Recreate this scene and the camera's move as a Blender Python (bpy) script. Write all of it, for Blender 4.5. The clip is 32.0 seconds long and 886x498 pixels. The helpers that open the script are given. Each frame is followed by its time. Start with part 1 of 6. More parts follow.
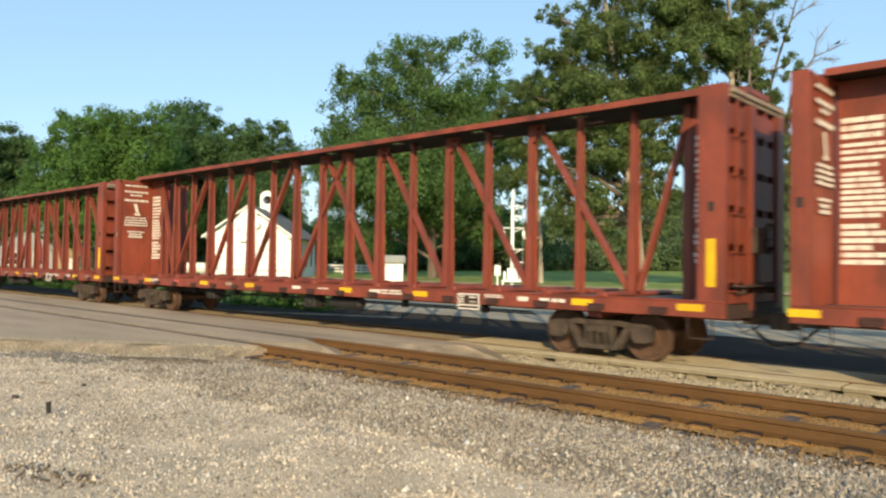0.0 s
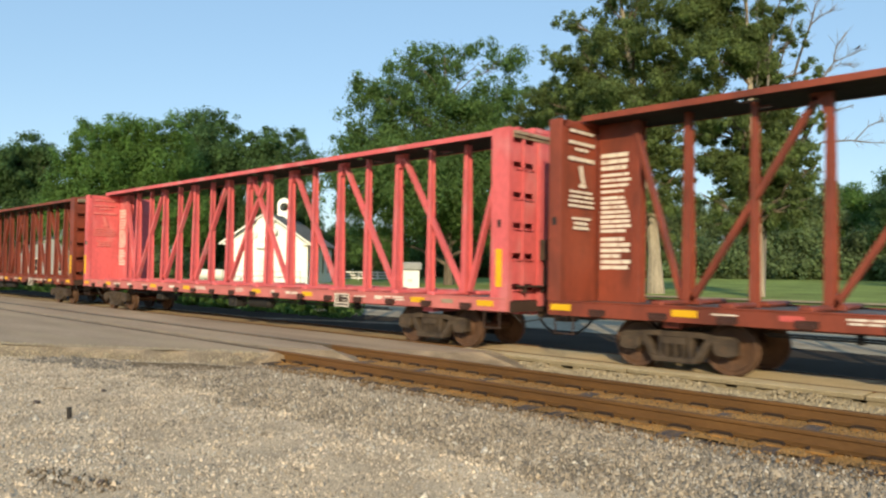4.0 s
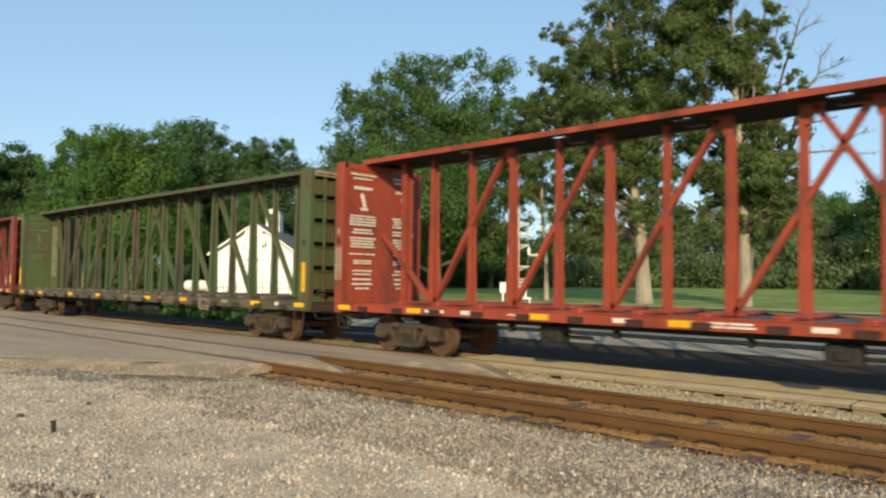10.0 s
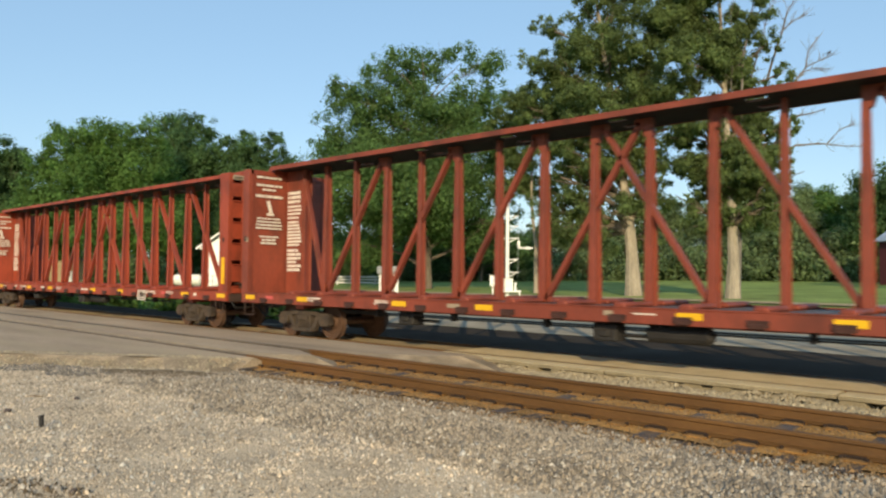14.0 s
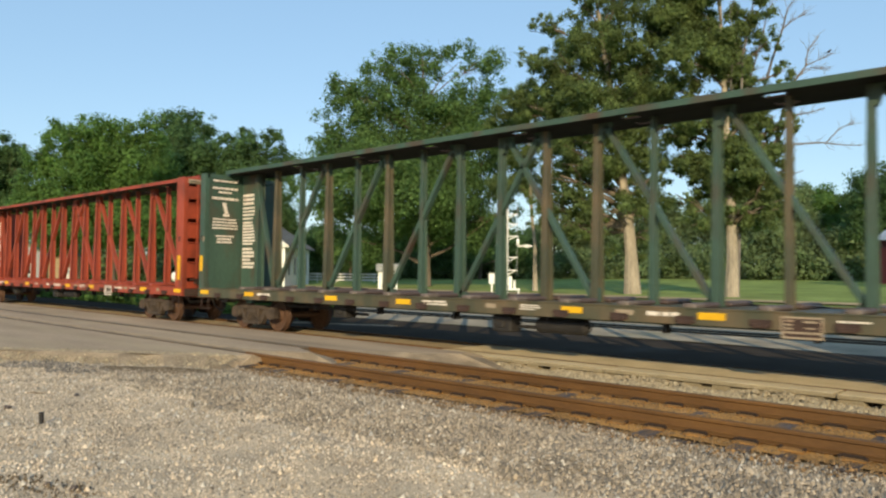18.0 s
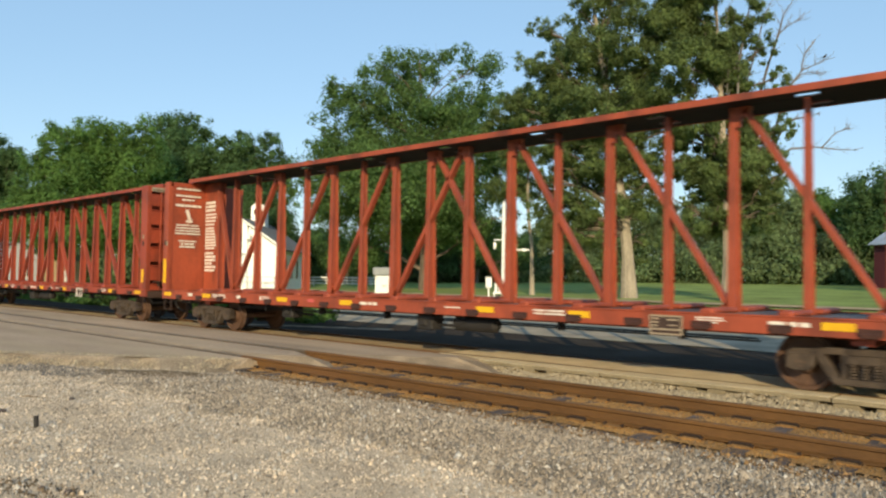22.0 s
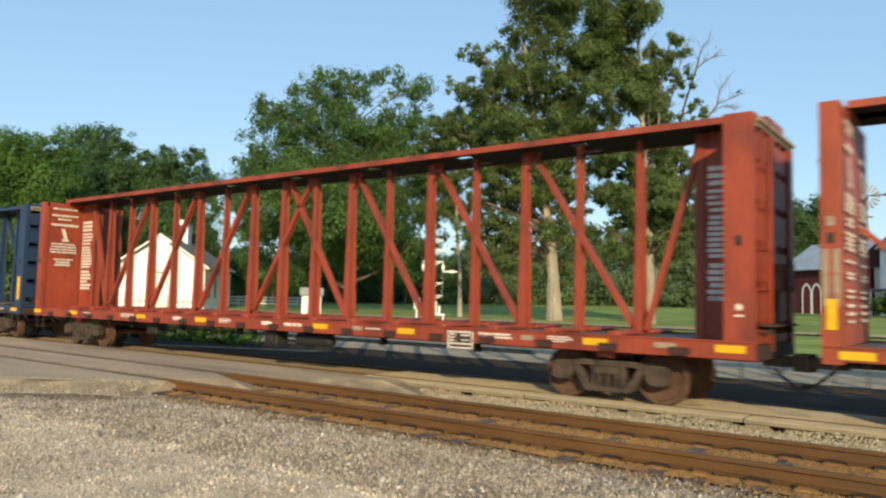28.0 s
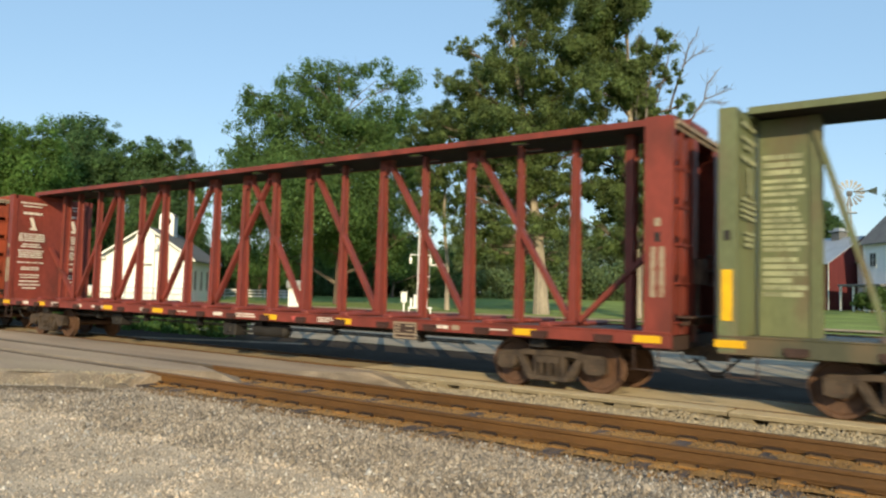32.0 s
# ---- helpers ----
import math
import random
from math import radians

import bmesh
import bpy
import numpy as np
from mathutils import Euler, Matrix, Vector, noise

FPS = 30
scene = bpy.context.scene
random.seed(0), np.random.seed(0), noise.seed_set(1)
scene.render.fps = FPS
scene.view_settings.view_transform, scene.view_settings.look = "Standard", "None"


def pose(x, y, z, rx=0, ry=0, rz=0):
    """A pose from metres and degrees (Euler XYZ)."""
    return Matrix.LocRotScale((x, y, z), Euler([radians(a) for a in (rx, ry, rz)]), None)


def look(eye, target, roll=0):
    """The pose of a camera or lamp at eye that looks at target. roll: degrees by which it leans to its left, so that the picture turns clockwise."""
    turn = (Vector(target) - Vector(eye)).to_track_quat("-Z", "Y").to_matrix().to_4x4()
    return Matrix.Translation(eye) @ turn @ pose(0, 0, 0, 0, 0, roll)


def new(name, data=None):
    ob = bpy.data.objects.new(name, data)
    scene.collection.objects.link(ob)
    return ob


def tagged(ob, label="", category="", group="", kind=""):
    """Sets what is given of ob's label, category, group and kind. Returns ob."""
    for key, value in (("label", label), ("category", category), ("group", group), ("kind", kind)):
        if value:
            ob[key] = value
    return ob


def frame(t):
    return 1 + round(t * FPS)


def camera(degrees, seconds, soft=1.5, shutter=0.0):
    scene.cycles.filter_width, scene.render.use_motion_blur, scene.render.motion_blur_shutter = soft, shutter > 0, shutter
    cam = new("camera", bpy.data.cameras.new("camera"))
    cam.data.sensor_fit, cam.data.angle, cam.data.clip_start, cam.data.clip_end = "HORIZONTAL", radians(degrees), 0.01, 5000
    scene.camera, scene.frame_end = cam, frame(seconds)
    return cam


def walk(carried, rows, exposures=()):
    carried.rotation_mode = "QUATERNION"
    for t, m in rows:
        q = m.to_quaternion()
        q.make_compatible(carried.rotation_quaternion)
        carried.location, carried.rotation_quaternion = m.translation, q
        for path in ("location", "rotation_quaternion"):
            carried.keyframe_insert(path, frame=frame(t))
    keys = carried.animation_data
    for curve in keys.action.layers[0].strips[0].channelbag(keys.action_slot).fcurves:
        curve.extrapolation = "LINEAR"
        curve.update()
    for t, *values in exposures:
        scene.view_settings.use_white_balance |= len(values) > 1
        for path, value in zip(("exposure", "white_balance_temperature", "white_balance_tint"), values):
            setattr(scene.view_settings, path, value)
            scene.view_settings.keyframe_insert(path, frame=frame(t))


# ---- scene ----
cam = camera(62.12, 32.0, soft=2.3, shutter=0.2)
# seconds, x, y, z, pitch, roll, yaw: a hand-held turn on one spot
PATH = [
    (0.0, -0.002, 0.004, 1.717, 1.27, -0.79, 42.86),
    (0.5, 0.002, 0.009, 1.713, 1.38, -0.83, 43.00),
    (1.0, -0.007, 0.008, 1.718, 1.47, -0.97, 43.07),
    (1.5, -0.004, 0.006, 1.720, 1.54, -1.17, 43.20),
    (2.0, -0.009, 0.000, 1.718, 1.68, -1.05, 43.39),
    (2.5, -0.019, 0.008, 1.712, 1.75, -1.17, 43.61),
    (3.0, -0.017, -0.002, 1.714, 1.72, -1.09, 43.79),
    (3.5, -0.021, -0.000, 1.715, 1.72, -0.92, 43.96),
    (5.5, -0.012, -0.011, 1.718, 2.05, -0.83, 44.55),
    (6.0, -0.014, -0.011, 1.717, 2.11, -0.78, 44.65),
    (6.5, -0.011, -0.004, 1.716, 2.17, -0.80, 44.71),
    (7.0, 0.000, -0.011, 1.720, 2.28, -0.40, 44.85),
    (7.5, -0.002, -0.009, 1.715, 2.44, -0.59, 45.01),
    (8.0, -0.007, -0.008, 1.714, 2.53, -0.54, 45.12),
    (8.5, -0.007, -0.007, 1.713, 2.58, -0.71, 45.00),
    (9.0, -0.001, -0.009, 1.719, 2.62, -0.84, 44.75),
    (9.5, 0.002, -0.001, 1.717, 2.63, -0.82, 44.05),
    (10.0, 0.001, 0.007, 1.721, 2.60, -0.67, 43.28),
    (10.5, -0.006, -0.002, 1.718, 2.48, -0.60, 42.42),
    (11.0, -0.001, -0.012, 1.721, 2.36, -0.80, 42.13),
    (11.5, -0.006, -0.010, 1.715, 2.37, -1.17, 42.28),
    (12.0, 0.002, -0.007, 1.715, 2.38, -0.95, 42.49),
    (12.5, -0.003, -0.006, 1.719, 2.30, -0.92, 42.58),
    (13.0, -0.003, -0.009, 1.719, 2.26, -1.00, 42.46),
    (13.5, -0.001, 0.000, 1.717, 2.23, -0.62, 42.42),
    (14.0, 0.000, 0.011, 1.713, 2.10, -0.48, 42.50),
    (14.5, -0.007, 0.001, 1.718, 2.03, -0.14, 42.70),
    (16.5, -0.013, -0.001, 1.716, 1.73, -1.17, 42.64),
    (17.0, -0.014, -0.007, 1.718, 1.81, -1.30, 42.57),
    (17.5, -0.011, -0.006, 1.719, 1.86, -1.08, 42.50),
    (18.0, -0.011, -0.003, 1.717, 1.92, -0.65, 42.41),
    (18.5, 0.004, 0.003, 1.716, 1.96, -0.66, 42.39),
    (19.0, -0.000, 0.007, 1.718, 1.95, -0.80, 42.31),
    (19.5, -0.003, 0.007, 1.715, 1.93, -0.89, 42.20),
    (20.0, -0.013, 0.009, 1.718, 1.89, -0.85, 42.20),
    (20.5, -0.003, 0.006, 1.720, 1.89, -0.91, 42.20),
    (21.0, -0.002, 0.005, 1.717, 1.95, -1.18, 42.14),
    (21.5, 0.005, 0.003, 1.719, 2.10, -0.87, 42.18),
    (22.0, 0.006, -0.001, 1.718, 2.21, -0.73, 42.18),
    (22.5, 0.006, -0.003, 1.721, 2.26, -0.99, 42.11),
    (23.0, 0.000, 0.008, 1.716, 2.31, -0.81, 42.08),
    (23.5, -0.004, 0.005, 1.719, 2.35, -1.17, 42.06),
    (24.0, -0.007, 0.000, 1.721, 2.37, -1.11, 41.99),
    (24.5, 0.000, 0.003, 1.720, 2.46, -0.77, 41.96),
    (26.5, -0.000, 0.008, 1.719, 2.52, -1.08, 41.33),
    (27.0, 0.007, 0.010, 1.727, 2.58, -1.28, 40.45),
    (27.5, 0.017, 0.005, 1.735, 3.41, -1.40, 38.63),
    (28.0, 0.023, 0.001, 1.734, 3.94, -1.26, 36.61),
    (28.5, 0.023, 0.004, 1.733, 4.16, -1.08, 35.70),
    (29.0, 0.024, -0.002, 1.732, 4.19, -1.29, 34.89),
    (29.5, 0.021, 0.002, 1.729, 3.67, -1.23, 35.13),
    (30.0, 0.023, 0.004, 1.734, 3.53, -1.18, 35.59),
    (30.5, 0.027, -0.009, 1.735, 3.50, -1.13, 35.71),
    (31.0, 0.022, -0.003, 1.725, 3.53, -1.24, 35.86),
    (31.5, 0.011, 0.006, 1.724, 3.53, -1.41, 35.72),
    (32.0, 0.014, 0.003, 1.726, 3.47, -1.51, 35.61),
]
walk(cam, [(t, pose(x, y, z, 90 + p, r, w)) for t, x, y, z, p, r, w in PATH],
     exposures=[(0.0, 0.71, 7050, 10), (2.0, 0.65, 7050, 10), (3.0, 0.52, 7050, 10), (5.0, 0.51, 7050, 10), (9.0, 0.45, 7050, 10), (13.0, 0.45, 7050, 10),
                (18.0, 0.48, 7050, 10), (20.0, 0.55, 7050, 10), (22.0, 0.50, 7050, 10), (27.0, 0.53, 7050, 10), (32.0, 0.52, 7050, 10)])

# ---- daylight: low evening sun from behind the camera ----
SUN_ELEV, SUN_AZ = 20.5, -50.0
world = bpy.data.worlds.new("world")
scene.world = world
world.use_nodes = True
wn = world.node_tree.nodes
sky = wn.new("ShaderNodeTexSky")
sky.sky_type, sky.sun_disc = "NISHITA", False
sky.sun_elevation, sky.sun_rotation = radians(SUN_ELEV), radians(90 - SUN_AZ)
sky.air_density, sky.dust_density, sky.ozone_density = 1.0, 0.6, 1.6
wn["Background"].inputs["Strength"].default_value = 0.12
# a light haze evens the clear sky out
haze = wn.new("ShaderNodeMix")
haze.data_type = "RGBA"
haze.inputs[0].default_value = 0.5
haze.inputs[7].default_value = (2.05, 3.9, 6.2, 1)
world.node_tree.links.new(sky.outputs[0], haze.inputs[6])
world.node_tree.links.new(haze.outputs[2], wn["Background"].inputs["Color"])
sun_data = bpy.data.lights.new("sun", "SUN")
sun_data.energy, sun_data.angle, sun_data.color = 3.4, radians(0.6), (1.0, 0.84, 0.56)
sun = new("sun", sun_data)
_a, _e = radians(SUN_AZ), radians(SUN_ELEV)
sun.matrix_world = look((60 * math.cos(_a), 60 * math.sin(_a), 60 * math.tan(_e)), (0, 0, 0))


# ---- materials ----
def mat(name, base, rough=0.7, metal=0.0, vary=0.25, scale=3.0, fine=40.0, bump=0.2, dirt=None, dirt_amount=0.0,
        dirt_scale=1.2, per_object=0.0, per_island=0.0, stretch=(1, 1, 1), spec=0.4, dirt_sharp=0.12, leaf=False, cracks=False):
    """A surface with coarse and fine variation in colour, dirt patches and a fine relief."""
    m = bpy.data.materials.new(name)
    m.use_nodes = True
    nt = m.node_tree
    n, l = nt.nodes, nt.links
    bsdf = n["Principled BSDF"]
    tc = n.new("ShaderNodeTexCoord")
    mp = n.new("ShaderNodeMapping")
    mp.inputs["Scale"].default_value = stretch
    l.new(tc.outputs["Object"], mp.inputs[0])

    def noise_tex(s, detail=5.0):
        t = n.new("ShaderNodeTexNoise")
        t.inputs["Scale"].default_value, t.inputs["Detail"].default_value = s, detail
        l.new(mp.outputs[0], t.inputs["Vector"])
        return t

    def ramp(src, lo, hi, a, b):
        r = n.new("ShaderNodeMapRange")
        r.inputs["From Min"].default_value, r.inputs["From Max"].default_value = lo, hi
        r.inputs["To Min"].default_value, r.inputs["To Max"].default_value = a, b
        l.new(src, r.inputs["Value"])
        return r.outputs["Result"]

    def mul(a, b):
        q = n.new("ShaderNodeMath")
        q.operation = "MULTIPLY"
        l.new(a, q.inputs[0])
        l.new(b, q.inputs[1])
        return q.outputs[0]
    big, small = noise_tex(scale), noise_tex(fine, 3.0)
    v = mul(ramp(big.outputs["Fac"], 0.3, 0.7, 1 - vary, 1 + vary), ramp(small.outputs["Fac"], 0.3, 0.7, 1 - vary * 0.7, 1 + vary * 0.7))
    if per_object:
        oi = n.new("ShaderNodeObjectInfo")
        v = mul(v, ramp(oi.outputs["Random"], 0, 1, 1 - per_object, 1 + per_object))
    if per_island:
        gi = n.new("ShaderNodeNewGeometry")
        v = mul(v, ramp(gi.outputs["Random Per Island"], 0, 1, 1 - per_island, 1 + per_island))
    col = n.new("ShaderNodeVectorMath")
    col.operation = "SCALE"
    col.inputs[0].default_value = base
    l.new(v, col.inputs["Scale"])
    out = col.outputs[0]
    if dirt:
        dn = noise_tex(dirt_scale, 8.0)
        mx = n.new("ShaderNodeMix")
        mx.data_type = "RGBA"
        edge = 0.62 - 0.3 * dirt_amount
        l.new(ramp(dn.outputs["Fac"], edge, edge + dirt_sharp, 0, 1), mx.inputs[0])
        l.new(out, mx.inputs[6])
        mx.inputs[7].default_value = (*dirt, 1)
        out = mx.outputs[2]
    if cracks:
        vo = n.new("ShaderNodeTexVoronoi")
        vo.feature = "DISTANCE_TO_EDGE"
        vo.inputs["Scale"].default_value = 0.42
        wob = n.new("ShaderNodeVectorMath")
        wob.operation = "MULTIPLY_ADD"
        wob.inputs[1].default_value = (0.5, 0.5, 0)
        l.new(big.outputs["Color"], wob.inputs[0])
        l.new(mp.outputs[0], wob.inputs[2])
        l.new(wob.outputs[0], vo.inputs["Vector"])
        ck = n.new("ShaderNodeMix")
        ck.data_type = "RGBA"
        l.new(ramp(vo.outputs["Distance"], 0.0, 0.014, 0.8, 0), ck.inputs[0])
        l.new(out, ck.inputs[6])
        ck.inputs[7].default_value = (0.06, 0.05, 0.04, 1)
        out = ck.outputs[2]
    l.new(out, bsdf.inputs["Base Color"])
    bsdf.inputs["Roughness"].default_value, bsdf.inputs["Metallic"].default_value = rough, metal
    bsdf.inputs["Specular IOR Level"].default_value = spec
    if bump:
        b = n.new("ShaderNodeBump")
        b.inputs["Strength"].default_value, b.inputs["Distance"].default_value = bump, 0.02
        l.new(small.outputs["Fac"], b.inputs["Height"])
        l.new(b.outputs[0], bsdf.inputs["Normal"])
    if leaf:
        tr = n.new("ShaderNodeBsdfTranslucent")
        l.new(out, tr.inputs["Color"])
        ms = n.new("ShaderNodeMixShader")
        ms.inputs[0].default_value = 0.66
        l.new(bsdf.outputs[0], ms.inputs[1])
        l.new(tr.outputs[0], ms.inputs[2])
        l.new(ms.outputs[0], n["Material Output"].inputs["Surface"])
    return m




def paint(name, c, wear=0.5, rust=None):
    return mat(name, c, rough=0.55, vary=0.16, scale=0.9, fine=14, bump=0.08, dirt=rust or (c[0] * 0.4 + 0.02, c[1] * 0.35 + 0.012, c[2] * 0.35 + 0.008),
               dirt_amount=wear, dirt_scale=1.6, dirt_sharp=0.25, stretch=(1, 1, 0.45), per_object=0.06)


M = {
    "brown": paint("oxide_brown_paint", (0.215, 0.046, 0.025)),
    "red": paint("oxide_red_paint", (0.285, 0.05, 0.024)),
    "orange": paint("orange_red_paint", (0.30, 0.06, 0.027)),
    "maroon": paint("maroon_paint", (0.2, 0.038, 0.026)),
    "pink": paint("sun_faded_red_paint", (0.60, 0.115, 0.125), 0.3, (0.62, 0.24, 0.25)),
    "olive": paint("faded_olive_green_paint", (0.066, 0.1, 0.04), 0.6, (0.1, 0.06, 0.034)),
    "green": paint("dark_green_paint", (0.040, 0.078, 0.058), 0.45, (0.07, 0.045, 0.03)),
    "sage": paint("bleached_sage_green_paint", (0.118, 0.138, 0.068), 0.45, (0.13, 0.1, 0.06)),
    "pink_sill": paint("chalky_faded_red_paint", (0.5, 0.15, 0.14), 0.35, (0.3, 0.09, 0.08)),
    "dirty_green": paint("rust_streaked_green_paint", (0.06, 0.062, 0.038), 0.65, (0.14, 0.098, 0.056)),
    "blue": paint("navy_blue_paint", (0.018, 0.043, 0.095), 0.3),
    "deck": mat("worn_deck_steel", (0.085, 0.06, 0.055), rough=0.6, vary=0.35, scale=2, dirt=(0.16, 0.13, 0.11), dirt_amount=0.2),
    "truck": mat("dusty_cast_steel", (0.068, 0.049, 0.035), rough=0.8, vary=0.3, scale=5, dirt=(0.032, 0.023, 0.018), dirt_amount=0.4, dirt_scale=3),
    "wheel": mat("rusty_wheel_steel", (0.095, 0.05, 0.03), rough=0.7, vary=0.25, scale=6),
    "black": mat("grimy_black_iron", (0.022, 0.02, 0.019), rough=0.7, vary=0.3),
    "chalk": mat("white_stencil_paint", (0.66, 0.6, 0.53), rough=0.7, vary=0.12, scale=8, dirt=(0.42, 0.3, 0.25), dirt_amount=0.15, dirt_scale=5),
    "placard": mat("weathered_tan_placard", (0.31, 0.25, 0.18), rough=0.7, vary=0.2, scale=6, dirt=(0.25, 0.15, 0.1), dirt_amount=0.3, dirt_scale=6),
    "yellow": mat("yellow_reflector_sheet", (0.72, 0.40, 0.012), rough=0.5, vary=0.12, scale=6, per_object=0.1),
    "redtape": mat("red_white_label", (0.55, 0.10, 0.09), rough=0.5, vary=0.2),
    "white": mat("white_paint", (0.74, 0.74, 0.72), rough=0.6, vary=0.04, scale=3, dirt=(0.6, 0.58, 0.52), dirt_amount=0.1),
    "siding": mat("white_clapboard_paint", (0.86, 0.86, 0.86), rough=0.65, vary=0.04, scale=2, per_object=0.02),
    "rail": mat("rusty_rail_steel", (0.105, 0.05, 0.014), rough=0.6, vary=0.25, scale=4, fine=60, dirt=(0.125, 0.058, 0.018), dirt_amount=0.3, stretch=(0.2, 1, 1)),
    "plate": mat("orange_rusted_plate", (0.24, 0.12, 0.034), rough=0.85, vary=0.35, scale=8, per_object=0.2),
    "tie": mat("weathered_creosoted_wood", (0.08, 0.064, 0.06), rough=0.9, vary=0.4, scale=3, fine=30, bump=0.5, dirt=(0.20, 0.11, 0.045), dirt_amount=0.35, stretch=(3, 0.5, 1), per_object=0.25),
    "gravel": mat("pale_limestone_gravel", (0.495, 0.385, 0.262), rough=0.95, vary=0.25, scale=1.3, fine=45, bump=0.45, dirt=(0.22, 0.19, 0.15), dirt_amount=0.25, dirt_scale=0.7, dirt_sharp=0.3),
    "stone": mat("pale_loose_stone", (0.48, 0.385, 0.28), rough=0.85, vary=0.25, scale=1.5, per_island=0.6, bump=0.3),
    "white_stone": mat("bright_limestone_chip", (0.6, 0.53, 0.43), rough=0.8, vary=0.12, scale=2, per_island=0.25, bump=0.2),
    "ballast": mat("grey_brown_ballast", (0.265, 0.22, 0.162), rough=0.92, vary=0.3, scale=1.5, fine=35, bump=1.0, dirt=(0.13, 0.10, 0.07), dirt_amount=0.3, dirt_scale=1.0, dirt_sharp=0.3),
    "ballast_stone": mat("loose_ballast_stone", (0.345, 0.28, 0.205), rough=0.85, vary=0.25, scale=1.5, per_island=0.5, bump=0.3),
    "rust_stone": mat("rust_stained_ballast_stone", (0.21, 0.125, 0.055), rough=0.9, vary=0.2, scale=2, per_island=0.45, bump=0.3),
    "asphalt": mat("sun_bleached_asphalt", (0.35, 0.262, 0.182), rough=0.95, vary=0.26, scale=0.8, fine=50, bump=0.35, spec=0.15, dirt=(0.42, 0.325, 0.21), dirt_amount=0.5, dirt_scale=0.9, dirt_sharp=0.3, stretch=(0.22, 1, 1)),
    # Dark asphalt, taken darker still to deepen the train's shadow on it.
    "asphalt_far": mat("shadow_darkened_asphalt", (0.046, 0.037, 0.03), rough=1.0, spec=0.05, vary=0.2, scale=0.6, fine=40, bump=0.3, dirt=(0.065, 0.058, 0.05), dirt_amount=0.3, dirt_scale=0.5, dirt_sharp=0.3),
    "sand": mat("sandy_dirt", (0.40, 0.31, 0.19), rough=1.0, spec=0.1, vary=0.2, scale=1.5, fine=50, bump=0.5, dirt=(0.25, 0.18, 0.11), dirt_amount=0.25, dirt_scale=1.5, dirt_sharp=0.3),
    "dirt": mat("brown_roadside_dirt", (0.27, 0.205, 0.135), rough=0.95, vary=0.3, scale=2, fine=40, bump=0.6, dirt=(0.17, 0.125, 0.08), dirt_amount=0.3, dirt_scale=1.3, dirt_sharp=0.3),
    # Near-black base colour carries the shade under the top chord.
    "chord": mat("shade_dark_plate", (0.014, 0.008, 0.007), rough=0.9, vary=0.3, scale=2, per_object=0.1),
    "pale_green": mat("ghost_green_stencil", (0.13, 0.15, 0.085), rough=0.7, vary=0.2),
    "pale_olive": mat("faded_olive_stencil", (0.21, 0.23, 0.145), rough=0.7, vary=0.2, scale=8),
    "tan_stone": mat("sandy_loose_stone", (0.40, 0.325, 0.21), rough=0.9, vary=0.12, scale=2, per_island=0.35, bump=0.3),
    "pale_pink": mat("faded_pink_stencil", (0.66, 0.2, 0.19), rough=0.7, vary=0.1),
    "verge": mat("pale_roadside_gravel", (0.33, 0.28, 0.21), rough=1.0, spec=0.03, vary=0.25, scale=0.8, fine=30, bump=0.5, dirt=(0.2, 0.2, 0.13), dirt_amount=0.25, dirt_scale=0.4, dirt_sharp=0.3),
    "concrete": mat("weathered_buff_concrete", (0.24, 0.195, 0.12), rough=0.9, vary=0.2, scale=2, fine=50, bump=0.3, dirt=(0.2, 0.16, 0.10), dirt_amount=0.25, dirt_scale=2.5, per_object=0.08),
    "grass": mat("mown_grass", (0.19, 0.25, 0.07), rough=0.95, vary=0.3, scale=0.25, fine=8, bump=0.5, dirt=(0.22, 0.24, 0.09), dirt_amount=0.25, dirt_scale=0.12, dirt_sharp=0.3, spec=0.1),
    "blade": mat("rough_grass_blades", (0.10, 0.16, 0.04), rough=0.9, vary=0.1, per_island=0.4, bump=0, leaf=True, spec=0.1),
    "dead_wood": mat("grey_dead_wood", (0.15, 0.135, 0.12), rough=0.9, vary=0.3, scale=2, fine=12, bump=0.5, stretch=(1, 1, 0.25)),
    "winch_red": mat("oxide_grimed_winch", (0.05, 0.019, 0.014), rough=0.8, vary=0.3, scale=4),
    "plate_iron": mat("very_dark_iron", (0.024, 0.013, 0.008), rough=0.8, vary=0.3, scale=6),
    "vane_green": mat("dark_green_sheet", (0.03, 0.05, 0.04), rough=0.7, vary=0.2),
    "tan_wall": mat("tan_board_wall", (0.34, 0.27, 0.17), rough=0.8, vary=0.12, scale=1.5),
    "blue_wall": mat("pale_blue_grey_siding", (0.3, 0.33, 0.37), rough=0.8, vary=0.08, scale=1.5),
    "winch": mat("rusty_strap_winch", (0.048, 0.027, 0.021), rough=0.8, vary=0.3, scale=4),
    "crossing_rail": mat("dirt_worn_crossing_rail", (0.12, 0.092, 0.066), rough=0.6, metal=0.2, vary=0.2, stretch=(0.2, 1, 1)),
    "rust_bed": mat("rust_stained_track_dirt", (0.35, 0.175, 0.045), rough=0.95, vary=0.35, scale=1.6, fine=35, bump=0.8, dirt=(0.34, 0.185, 0.06), dirt_amount=0.3, dirt_scale=1.8, dirt_sharp=0.3),
    "bark": mat("grey_brown_bark", (0.13, 0.104, 0.078), rough=0.95, vary=0.35, scale=2, fine=12, bump=0.8, stretch=(1, 1, 0.25)),
    "bark_pale": mat("pale_bare_wood", (0.3, 0.258, 0.2), rough=0.9, vary=0.25, scale=2, fine=12, bump=0.6, stretch=(1, 1, 0.25)),
